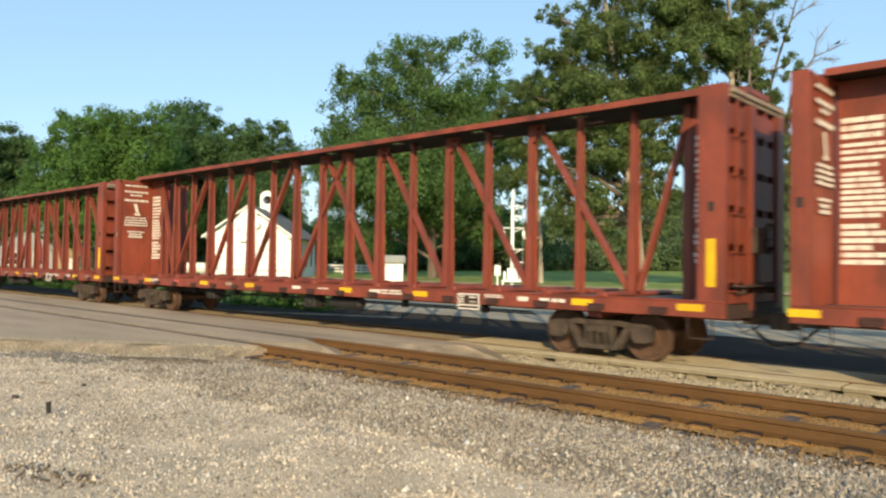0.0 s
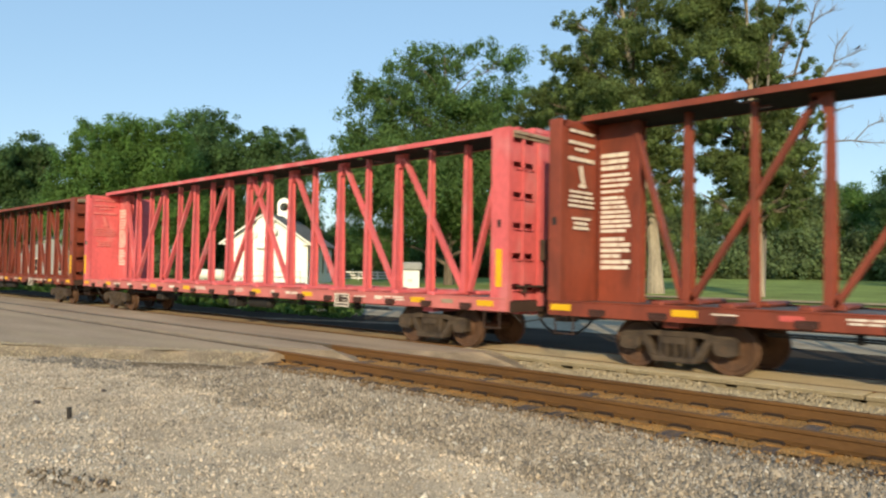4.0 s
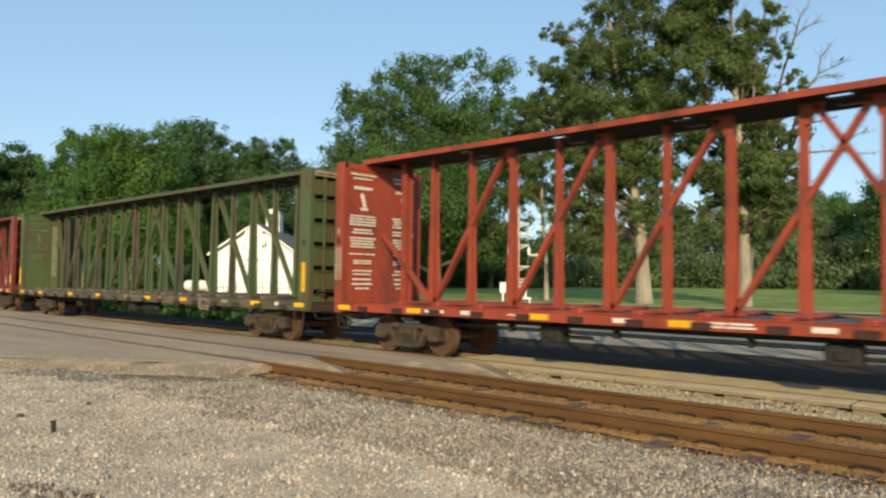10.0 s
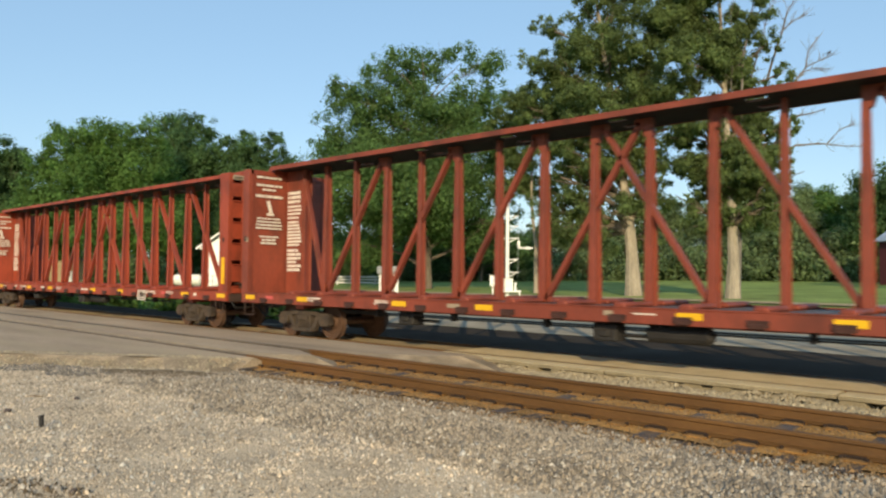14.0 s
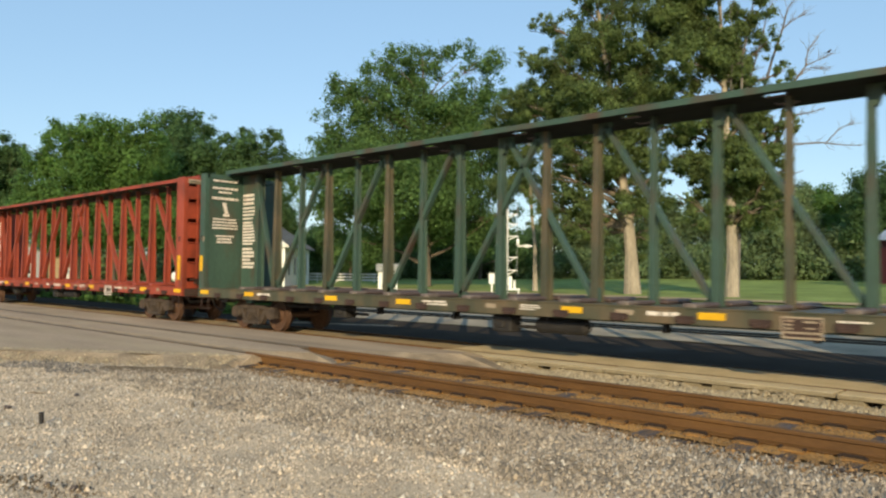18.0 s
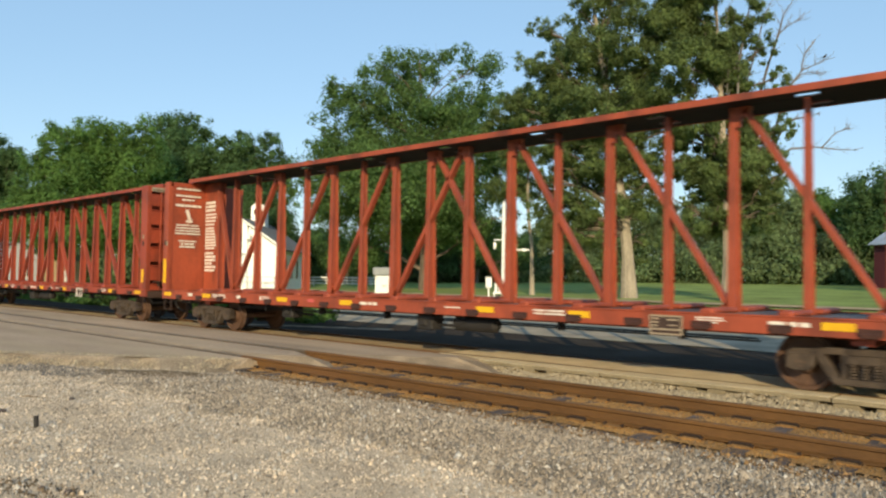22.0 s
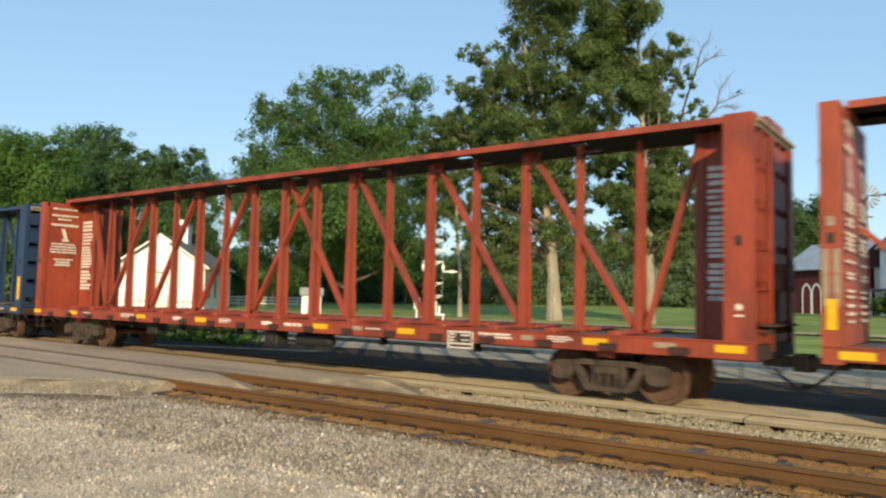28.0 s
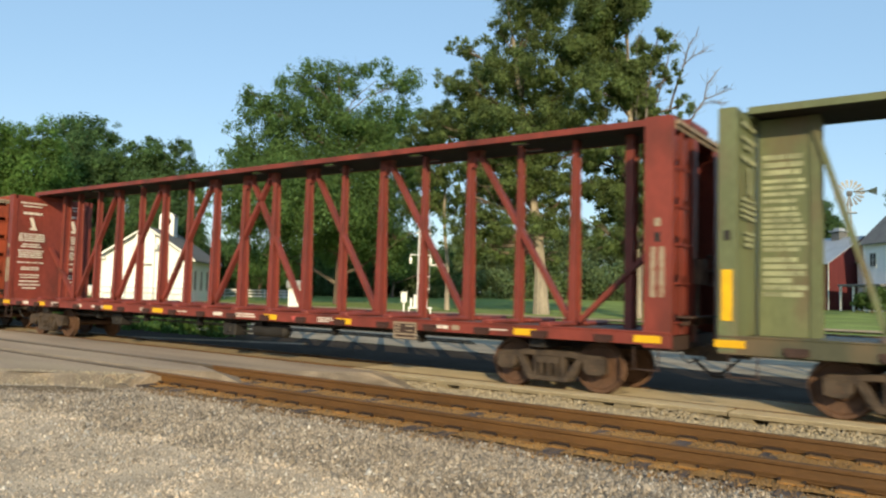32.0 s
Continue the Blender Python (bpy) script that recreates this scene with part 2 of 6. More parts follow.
    "leaf": mat("broad_green_leaves", (0.138, 0.236, 0.082), rough=0.7, vary=0.36, scale=0.55, fine=2.2, bump=0, per_island=0.3, leaf=True, spec=0.15),
    "leaf_light": mat("light_green_maple_leaves", (0.15, 0.27, 0.078), rough=0.7, vary=0.36, scale=0.55, fine=2.2, bump=0, per_island=0.3, leaf=True, spec=0.15),
    "leaf_dark": mat("dark_green_leaves", (0.112, 0.2, 0.08), rough=0.7, vary=0.36, scale=0.55, fine=2.2, bump=0, per_island=0.3, leaf=True, spec=0.15),
    "needle": mat("olive_green_needles", (0.168, 0.23, 0.088), rough=0.75, vary=0.36, scale=0.55, fine=2.2, bump=0, per_island=0.3, leaf=True, spec=0.15),
    "roof": mat("grey_shingle_roof", (0.13, 0.135, 0.14), rough=0.9, vary=0.2, scale=1.5, fine=9, bump=0.4),
    "tin": mat("weathered_tin_roof", (0.33, 0.37, 0.42), rough=0.5, metal=0.2, vary=0.12, scale=0.6, fine=5),
    "soil": mat("dark_brown_soil", (0.17, 0.125, 0.08), rough=1.0, spec=0.05, vary=0.3, scale=3, fine=40, bump=0.5),
    "grey_stone": mat("blue_grey_stone", (0.2, 0.172, 0.14), rough=0.85, vary=0.25, scale=1.5, per_island=0.5, bump=0.3),
    "pale_sage": mat("faded_pale_stencil", (0.27, 0.29, 0.18), rough=0.7, vary=0.35),
    "paving": mat("sandy_buff_paving", (0.6, 0.485, 0.3), rough=0.95, vary=0.14, scale=1.5, fine=50, bump=0.3, dirt=(0.42, 0.33, 0.19), dirt_amount=0.15, dirt_scale=1.2, dirt_sharp=0.3),
    # Ballast colour with the shadow under the train put into it.
    "shade_bed": mat("shade_dark_ballast", (0.06, 0.052, 0.043), rough=1.0, spec=0.05, vary=0.35, scale=2, fine=40, bump=0.6, dirt=(0.14, 0.115, 0.08), dirt_amount=0.15, dirt_scale=1.5, dirt_sharp=0.3),
    "old_zinc": mat("dull_weathered_zinc", (0.36, 0.35, 0.32), rough=0.75, vary=0.15),
    # Leaf colour lifted to carry the pallor of distance haze.
    "leaf_hazed": mat("haze_paled_leaves", (0.2, 0.275, 0.135), rough=0.75, vary=0.45, scale=0.25, fine=1.6, bump=0, per_island=0.35, leaf=True, spec=0.1),
    "tin_lid": mat("dull_grey_sheet_metal", (0.26, 0.27, 0.27), rough=0.7, vary=0.1),
    "barn": mat("barn_red_boards", (0.105, 0.020, 0.024), rough=0.85, vary=0.2, scale=1, fine=9, stretch=(3, 3, 0.3), per_object=0.08),
    "glass": mat("dark_window_glass", (0.03, 0.035, 0.04), rough=0.08, vary=0.05, bump=0, spec=0.6),
    "grey": mat("grey_galvanised_steel", (0.42, 0.43, 0.43), rough=0.45, metal=0.5, vary=0.1),
}


# ---- mesh helpers ----
def mesh_of(name, verts, faces, material=None, smooth=False):
    me = bpy.data.meshes.new(name)
    me.from_pydata([tuple(v) for v in verts], [], [tuple(f) for f in faces])
    if material:
        me.materials.append(material)
    if smooth:
        me.polygons.foreach_set("use_smooth", [True] * len(me.polygons))
    me.update()
    return me


def part(name, bm, material, parent=None, label=""):
    """Links a bmesh or a ready mesh as one object under a thing or part."""
    if isinstance(bm, bmesh.types.BMesh):
        me = bpy.data.meshes.new(name)
        bm.to_mesh(me)
        bm.free()
    else:
        me = bm
    ob = new(name, me)
    if not me.materials:
        me.materials.append(None)
    ob.material_slots[0].link = "OBJECT"
    ob.material_slots[0].material = material
    if parent:
        ob.parent = parent
    if label:
        ob["label"] = label
    return ob


def add_box(bm, x0, x1, y0, y1, z0, z1, turn=None):
    r = bmesh.ops.create_cube(bm, size=1.0)
    m = Matrix.Translation(((x0 + x1) / 2, (y0 + y1) / 2, (z0 + z1) / 2)) @ Matrix.Diagonal((x1 - x0, y1 - y0, z1 - z0, 1))
    if turn is not None:
        m = turn @ m
    bmesh.ops.transform(bm, matrix=m, verts=r["verts"])
    return r["verts"]


def add_poly(bm, pts, axis, a, b):
    """A prism: pts in the plane across axis ('x', 'y' or 'z'), from a to b along it."""
    def at(p, v):
        return {"x": (v, p[0], p[1]), "y": (p[0], v, p[1]), "z": (p[0], p[1], v)}[axis]
    lo, hi = [bm.verts.new(at(p, a)) for p in pts], [bm.verts.new(at(p, b)) for p in pts]
    n = len(pts)
    bm.faces.new(lo), bm.faces.new(hi)
    for i in range(n):
        bm.faces.new((lo[i], lo[(i + 1) % n], hi[(i + 1) % n], hi[i]))


def add_tube(bm, path, radii, sides=7):
    rings = []
    for i, p in enumerate(path):
        p = Vector(p)
        d = (Vector(path[min(i + 1, len(path) - 1)]) - Vector(path[max(i - 1, 0)])).normalized()
        u = d.orthogonal().normalized() if i == 0 else (u - d * u.dot(d)).normalized()
        v = d.cross(u)
        rings.append([bm.verts.new(p + (u * math.cos(k * math.tau / sides) + v * math.sin(k * math.tau / sides)) * radii[i]) for k in range(sides)])
    for a, b in zip(rings, rings[1:]):
        for k in range(sides):
            bm.faces.new((a[k], a[(k + 1) % sides], b[(k + 1) % sides], b[k]))
    bm.faces.new(rings[0][::-1]), bm.faces.new(rings[-1])


def add_cyl(bm, p, q, r, sides=12, r2=None):
    add_tube(bm, [p, q], [r, r if r2 is None else r2], sides)


def finish(bm, bevel=0.0):
    bmesh.ops.recalc_face_normals(bm, faces=bm.faces)
    if bevel:
        bmesh.ops.bevel(bm, geom=[e for e in bm.edges if e.is_manifold and e.calc_face_angle() > 0.5], offset=bevel, segments=1, affect="EDGES", clamp_overlap=True)
    me = bpy.data.meshes.new("m")
    bm.to_mesh(me)
    bm.free()
    return me


def boxes(spec, bevel=0.0):
    bm = bmesh.new()
    for b in spec:
        add_box(bm, *b)
    return finish(bm, bevel)


def thing(name, label, category, group="", m=None):
    ob = new(name)
    ob.empty_display_size = 0.3
    if m is not None:
        ob.matrix_basis = m
    return tagged(ob, label, category, group)


# ---- the ground ----
def rise(y):
    """The land climbs gently beyond the far road."""
    if y < 22:
        return -0.12 if y > 11 else -0.12 + 0.0 * y
    return -0.12 + 0.0172 * (min(y, 140) - 22) + 0.001 * max(0, min(y, 600) - 140)


def sheet(name, xs, ys, zf, material, label, kind="structure"):
    verts = [(x, y, zf(x, y)) for y in ys for x in xs]
    w = len(xs)
    faces = [(j * w + i, j * w + i + 1, (j + 1) * w + i + 1, (j + 1) * w + i) for j in range(len(ys) - 1) for i in range(w - 1)]
    ob = new(name, mesh_of(name, verts, faces, material, True))
    return tagged(ob, label, kind=kind)


def span(a, b, n):
    return [a + (b - a) * i / n for i in range(n + 1)]


sheet("ground", [-4000, -1500, -600] + span(-320, 320, 64) + [600, 1500, 4000],
      [-3000, -800, -200, -60, -20] + span(0, 22, 11) + span(25, 145, 24) + [200, 320, 600, 1200, 4000],
      lambda x, y: rise(y) - 0.06 + (0.0 if abs(x) > 300 or y > 200 else 0.05 * noise.noise(Vector((x * 0.08, y * 0.08, 0)))) - (0.1 if y < 24 else 0), M["grass"], "mown green grass verge and lawn")
def gravel_z(x, y):
    return 0.03 * noise.noise(Vector((x * 0.5, y * 0.5, 3))) + 0.016 * noise.noise(Vector((x * 1.7, y * 1.7, 7))) - 0.03 * max(0, y - 5.2) / 1.7 - (0.07 * min(1, max(0, y - 5.1) / 0.5) if x > -11 else 0)


def ballast_z(x, y):
    return (0.012 if y < 6.6 else 0.012 - 0.055 * min(1, (y - 6.6) / 0.5)) - 0.02 * max(0, 5.6 - y) / 0.6 + 0.016 * noise.noise(Vector((x * 2.3, y * 2.3, 1))) - 0.08 * min(1, max(0, y - 10.4) / 0.9) - 0.075 * min(1, max(0, y - 11.55) / 0.3)


sheet("gravel_lot", span(-40, 12, 130), span(-8, 6.9, 46),
      gravel_z, M["gravel"], "pale crushed limestone gravel lot")
sheet("ballast_bed", span(-14, 30, 110), span(5.0, 12.2, 30),
      lambda x, y: ballast_z(x, y) - 0.012, M["ballast"], "grey-brown crushed stone ballast under the near track")
def far_bed(x, y):
    return -0.065 - 0.1 * min(1, max(0, y - 14.2)) + 0.015 * noise.noise(Vector((x * 1.3, y * 1.3, 9)))


sheet("ballast_bed_far", span(-320, -10.5, 155), span(12.3, 15.4, 16), far_bed, M["sand"], "sandy dirt-covered ballast under the far track")
# this stretch is coloured dark to blacken the shadow under the cars
sheet("cinder_bed_far", span(-10.5, 120, 70), span(12.3, 15.4, 16), far_bed, M["shade_bed"], "ballast under the far track, darkened for the train's shadow")
sheet("track_bed", span(-12.5, 20, 200), span(7.6, 9.85, 20),
      lambda x, y: ballast_z(x, y) + 0.026 + 0.012 * noise.noise(Vector((x * 3.1, y * 3.1, 4))), M["rust_bed"], "rust-stained dirt between the ties of the near track")


def slab(name, pts, z0, z1, material, label, apron=0.0):
    """A paved surface; its edge runs out in an uneven slope apron metres wide."""
    bm = bmesh.new()
    rng = random.Random(len(name))
    fine = []
    for a, b in zip(pts, pts[1:] + pts[:1]):
        a, b = Vector(a), Vector(b)
        n = max(1, int((b - a).length / 0.45)) if apron and (b - a).length < 30 else 1
        fine += [a.lerp(b, i / n) for i in range(n)]
    mid = sum(fine, Vector((0, 0))) / len(fine)
    top, rim = [], []
    for i, p in enumerate(fine):
        d = (fine[(i + 1) % len(fine)] - fine[i - 1]).normalized()
        out = Vector((d.y, -d.x))
        w = apron * rng.uniform(0.5, 1.3)
        top.append(bm.verts.new((p.x - out.x * w * 0.35, p.y - out.y * w * 0.35, z1)))
        rim.append(bm.verts.new((p.x + out.x * (w + 0.01), p.y + out.y * (w + 0.01), z0)))
    bm.faces.new(top)
    for i in range(len(fine)):
        j = (i + 1) % len(fine)
        bm.faces.new((top[i], rim[i], rim[j], top[j]))
    bm.faces.ensure_lookup_table()
    for f in bm.faces:
        f.material_index = 1 if len(f.verts) == 4 and apron > 0.2 else 0
    bmesh.ops.triangulate(bm, faces=[f for f in bm.faces if len(f.verts) > 4])
    me = finish(bm)
    me.materials.append(material)
    me.materials.append(M["dirt"])
    return tagged(new(name, me), label, kind="structure")


# skewed level crossing: asphalt round the near track, flush with its rails
slab("road_near", [(-60, -14.0), (-26, -2.0), (-15.9, 4.5), (-13.7, 6.0), (-12.2, 7.0), (-11.9, 7.935), (-60, 7.935)], -0.05, 0.165, M["asphalt"], "sun-bleached asphalt road up to the level crossing", 0.5)
slab("road_gauge", [(-60, 8.09), (-12.9, 8.09), (-12.1, 8.3), (-11.6, 8.55), (-11.3, 8.85), (-11.7, 9.1), (-12.4, 9.37), (-60, 9.37)], -0.05, 0.168, M["asphalt"], "asphalt between the rails of the crossing", 0.45)
slab("road_middle", [(-60, 9.53), (-12.6, 9.53), (-11.5, 9.9), (-10.2, 10.6), (-9.5, 11.3), (-9.9, 12.0), (-60, 12.0)], -0.2, 0.10, M["asphalt"], "asphalt between the two tracks at the crossing", 0.9)
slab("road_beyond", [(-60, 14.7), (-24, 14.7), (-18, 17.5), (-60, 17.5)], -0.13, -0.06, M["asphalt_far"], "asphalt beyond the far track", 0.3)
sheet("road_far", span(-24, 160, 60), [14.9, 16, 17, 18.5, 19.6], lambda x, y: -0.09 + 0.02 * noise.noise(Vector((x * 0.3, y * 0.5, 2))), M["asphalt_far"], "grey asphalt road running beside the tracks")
sheet("verge", span(-30, 160, 60), [19.5, 21, 23, 25, 27], lambda x, y: -0.075 + max(0, rise(y) + 0.12) + 0.03 * noise.noise(Vector((x * 0.3, y * 0.5, 5))), M["verge"], "pale gravel verge beyond the road")
sheet("farm_lane", span(-70, 160, 40), [44.0, 45.2, 46.4], lambda x, y: rise(y) + 0.035, M["sand"], "pale dirt lane across the lawn")


# ---- tracks ----
def rail_mesh(x0, x1):
    prof = [(-0.07, 0), (0.07, 0), (0.07, 0.012), (0.014, 0.03), (0.011, 0.115), (0.036, 0.13), (0.036, 0.16), (0.028, 0.17),
            (-0.028, 0.17), (-0.036, 0.16), (-0.036, 0.13), (-0.011, 0.115), (-0.014, 0.03), (-0.07, 0.012)]
    bm = bmesh.new()
    add_poly(bm, prof, "x", x0, x1)
    return finish(bm)


def track(name, label, yc, ztop, x0, x1, tie_x0, tie_x1, plates=True, tie_half=1.3):
    tr = thing(name, label, "railway track", m=pose(0, yc, ztop))
    tr["kind"] = "structure"
    rm = rail_mesh(x0, x1)
    for side in (-0.753, 0.753):
        part("rail", rm, M["rail"], tr, "rusty brown steel rail").location = (0, side, -0.17)
        if plates:
            part("rail", rail_mesh(-140, x0 - 0.006), M["crossing_rail"], tr, "worn rail set in the asphalt of the crossing").location = (0, side, -0.17)
    tie = boxes([(-0.11, 0.11, -tie_half, tie_half, -0.35, -0.185)], 0.012)
    plate = boxes([(-0.12, 0.12, -0.2, 0.2, -0.185, -0.166), (-0.12, 0.12, 0.075, 0.11, -0.166, -0.15)])
    spike = boxes([(-0.125, -0.1, -0.15, -0.09, -0.18, -0.142), (0.1, 0.125, -0.15, -0.09, -0.18, -0.146), (0.045, 0.07, 0.085, 0.125, -0.18, -0.135)], 0.004)
    shoulder = boxes([(-0.1, 0.1, -0.105, -0.076, -0.172, -0.137)], 0.003)
    rng = random.Random(5)
    n = int((tie_x1 - tie_x0) / 0.495)
    for i in range(n):
        x = tie_x0 + i * 0.495 + rng.uniform(-0.03, 0.03)
        t = part("tie", tie, M["tie"], tr)
        t.matrix_basis = pose(x, rng.uniform(-0.06, 0.06), rng.uniform(-0.022, 0.016), 0, 0, rng.uniform(-1.5, 1.5))
        if plates:
            for side in (-0.753, 0.753):
                part("tie_plate", plate, M["plate"], tr).location = (x, side, 0)
                part("spike", spike, M["plate_iron"], tr).location = (x, side, 0)
                if rng.random() < 0.92:
                    part("plate_shoulder", shoulder, M["plate_iron"], tr).location = (x, side, 0)
    return tr


TRAIN_Y = 13.4
track("track_near", "empty near track with rusty rails on weathered wooden ties", 8.73, 0.17, -12.4, 90, -12.3, 5.0)
track("track_far", "far track with rusty rails that carries the train", TRAIN_Y, 0.0, -330, 470, -9.0, 6.0, False, 1.56)
strip = thing("concrete_strip", "weathered buff concrete strip in sections, flush with the far track", "concrete strip")
strip["kind"] = "structure"


def strip_section(x0, x1, seed):
    """A slab on blocks: its near edge shows a row of shallow niches, one to each tie."""
    rng = random.Random(seed)
    bm = bmesh.new()
    add_box(bm, x0 + 0.01, x1 - 0.01, 12.05, 12.575, -0.07, -0.004)
    add_box(bm, x0 + 0.01, x1 - 0.01, 12.45, 12.57, -0.2, -0.07)
    x = x0 + 0.01
    while x < x1 - 0.2:
        b = min(x + rng.uniform(0.14, 0.38), x1 - 0.01)
        add_poly(bm, [(x - 0.03, -0.2), (b + 0.05, -0.2), (b - 0.01, -0.07), (x + 0.02, -0.07)], "y", 12.05 + rng.uniform(0.01, 0.07), 12.45)
        if rng.random() < 0.5:
            add_box(bm, b, min(b + 0.3, x1 - 0.012), 12.1, 12.45, -0.2, rng.uniform(-0.14, -0.1))
        x = b + rng.uniform(0.16, 0.36)
    return finish(bm, 0.01)


for i, (a, b) in enumerate(((-11.4, -7.0), (-7.0, -3.1), (-3.1, 0.9), (0.9, 4.9), (4.9, 8.9))):
    sec = part("concrete_section", strip_section(a, b, 60 + i), M["concrete"], strip)
    sec.location = (0, 0, 0.006 * (i % 2) - 0.004)
    # lighter colour on the flat top offsets the weak grazing sunlight there
    part("worn_top", boxes([(a + 0.025, b - 0.025, 12.065, 12.565, -0.006, 0.001)], 0.003), M["paving"], sec, "pale top, lightened to make up for the low sun")
sheet("track_fill", span(-11.4, 8.9, 60), span(12.745, 14.05, 8),
      lambda x, y: -0.012 + 0.008 * noise.noise(Vector((x * 1.1, y * 1.9, 6))), M["paving"], "buff dirt-covered paving between the rails of the far track")


# loose stones, thousands of them, each with its own shape
def stones(name, n, region, zf, size, material, label, seed):
    rng = np.random.default_rng(seed)
    base = np.array([(1, 0, 0), (-1, 0, 0), (0, 1, 0), (0, -1, 0), (0, 0, 1)], float)
    tri = np.array([(0, 2, 4), (2, 1, 4), (1, 3, 4), (3, 0, 4)])
    pts = region(rng, n)
    n = len(pts)
    s = size * np.exp(rng.normal(0, 0.38, n))
    v = base[None] * (1 + 0.45 * rng.standard_normal((n, 5, 1))).clip(0.45, 1.7)
    v = v + 0.22 * rng.standard_normal((n, 5, 3))
    v *= s[:, None, None] * np.array([1, 0.8, 0.8])
    a = rng.uniform(0, math.tau, n)
    c, sn = np.cos(a)[:, None], np.sin(a)[:, None]
    x, y = v[:, :, 0] * c - v[:, :, 1] * sn, v[:, :, 0] * sn + v[:, :, 1] * c
    z = np.array([zf(px, py) for px, py in pts])
    v = np.stack((x + pts[:, :1], y + pts[:, 1:2], v[:, :, 2] + z[:, None] + s[:, None] * (0.1 - 0.4 * (np.arange(5) < 4))), 2).reshape(-1, 3)
    f = (tri[None] + 5 * np.arange(n)[:, None, None]).reshape(-1, 3)
    me = bpy.data.meshes.new(name)
    me.vertices.add(len(v))
    me.vertices.foreach_set("co", v.ravel())
    me.loops.add(len(f) * 3)
    me.loops.foreach_set("vertex_index", f.ravel().astype(np.int32))
    me.polygons.add(len(f))
    me.polygons.foreach_set("loop_start", np.arange(0, len(f) * 3, 3, dtype=np.int32))
    me.update(calc_edges=True)
    me.materials.append(material)
    return tagged(new(name, me), label, "stones", kind="stuff")


def area(x0, x1, y0, y1, keep=None, focus=0.0):
    def pick(rng, n):
        x, y = rng.uniform(x0, x1, n), rng.uniform(y0, y1, n)
        if focus:
            x = x1 + (x0 - x1) * rng.uniform(0, 1, n) ** focus
        p = np.stack((x, y), 1)
        return p[[keep(a, b) for a, b in p]] if keep else p
    return pick


def fade(x, y):
    return (x * 127.1 + y * 311.7) % 1.0


def off_road(x, y):
    return y < 4.55 + 0.66 * (x + 15.5) if x < -11.9 else True


stones("loose_gravel", 146000, area(-17, 2.0, 0.9, 5.6, lambda x, y: off_road(x, y) and y > -0.2 * x - 0.8 + fade(x, y) and fade(y, x) < (y - 0.8) / 1.2 and fade(y, x + 9) < (2.2 - x) / 2.5 and (y < 5.0 or noise.noise(Vector((x, y, 0))) > -0.1)), gravel_z, 0.0104, M["stone"], "pale loose limestone gravel", 1)
stones("coarse_gravel", 13000, area(-17, 1.5, 1.4, 7.6, lambda x, y: off_road(x, y) and y > -0.2 * x and noise.noise(Vector((x * 0.7, y * 0.7, 5))) > -0.25), lambda x, y: max(gravel_z(x, y), ballast_z(x, y) if y > 5.3 else -1), 0.0145, M["white_stone"], "scattered pale limestone chips", 8)
stones("loose_ballast", 44000, area(-12.6, 1.5, 4.9, 7.5, lambda x, y: off_road(x, y) and (y > 5.15 or noise.noise(Vector((x, y, 0))) < 0)), ballast_z, 0.0155, M["ballast_stone"], "grey-brown loose ballast stones", 2)
stones("track_ballast", 13000, area(-11.4, 1.5, 7.1, 9.4), lambda x, y: ballast_z(x, y) + 0.03, 0.011, M["rust_stone"], "rust-stained ballast stones between the ties", 3)
stones("middle_ballast", 18000, area(-8.8, 1.5, 9.7, 12.02), ballast_z, 0.015, M["tan_stone"], "sandy loose ballast between the two tracks", 4)
def grit_bank(x, y):
    """Grit washed up against the foot of the strip, higher in some places."""
    up = min(1.0, max(0.0, (y - 11.76) / 0.3)) * min(1.0, max(0.0, 0.55 + 1.4 * noise.noise(Vector((x * 0.9, 3.0, 0)))))
    return -0.155 + 0.085 * up + 0.025 * noise.noise(Vector((x * 4, y * 4, 0)))


def grit_z(x, y):
    s = ((x + 15.9) * 1.5 - (y - 4.5) * 2.2) / 2.66
    return 0.165 - 0.2 * min(1, max(0, (s + 0.2) / 0.75))


def patch(name, centre, ax, ay, turn, zf, material, label, seed):
    """A thin uneven spread of soil, thickest in the middle."""
    bm = bmesh.new()
    n, rings = 40, 6
    c0, s0 = math.cos(radians(turn)), math.sin(radians(turn))
    grid = []
    for i in range(1, rings + 1):
        row = []
        for k in range(n):
            a = k * math.tau / n
            f = i / rings * (1 + 0.35 * noise.noise(Vector((math.cos(a) * 1.7, math.sin(a) * 1.7, seed))))
            u, v = ax * f * math.cos(a), ay * f * math.sin(a)
            x, y = centre[0] + u * c0 - v * s0, centre[1] + u * s0 + v * c0
            row.append(bm.verts.new((x, y, zf(x, y) + 0.022 * (1 - (i / rings) ** 2) - 0.012 * (i == rings) + 0.006 * noise.noise(Vector((x * 6, y * 6, 0))))))
        grid.append(row)
    bm.faces.new(grid[0])
    for p, q in zip(grid, grid[1:]):
        for k in range(n):
            bm.faces.new((p[k], q[k], q[(k + 1) % n], p[(k + 1) % n]))
    me = finish(bm)
    me.materials.append(material)
    return tagged(new(name, me), label, kind="structure")


patch("soil_spill", (-12.1, 6.15), 1.5, 0.34, 33, lambda x, y: max(gravel_z(x, y), ballast_z(x, y)) + 0.004, M["soil"], "dark brown soil along the broken edge of the road", 3)
stones("dark_chips", 500, area(-6.75, -5.75, 1.95, 2.5, lambda x, y: abs(y - 2.2 - 0.35 * (x + 6.25)) < 0.13 * (0.6 + fade(x, y))), lambda x, y: gravel_z(x, y) + 0.006, 0.012, M["soil"], "dark soil-stained chips in the gravel", 14)
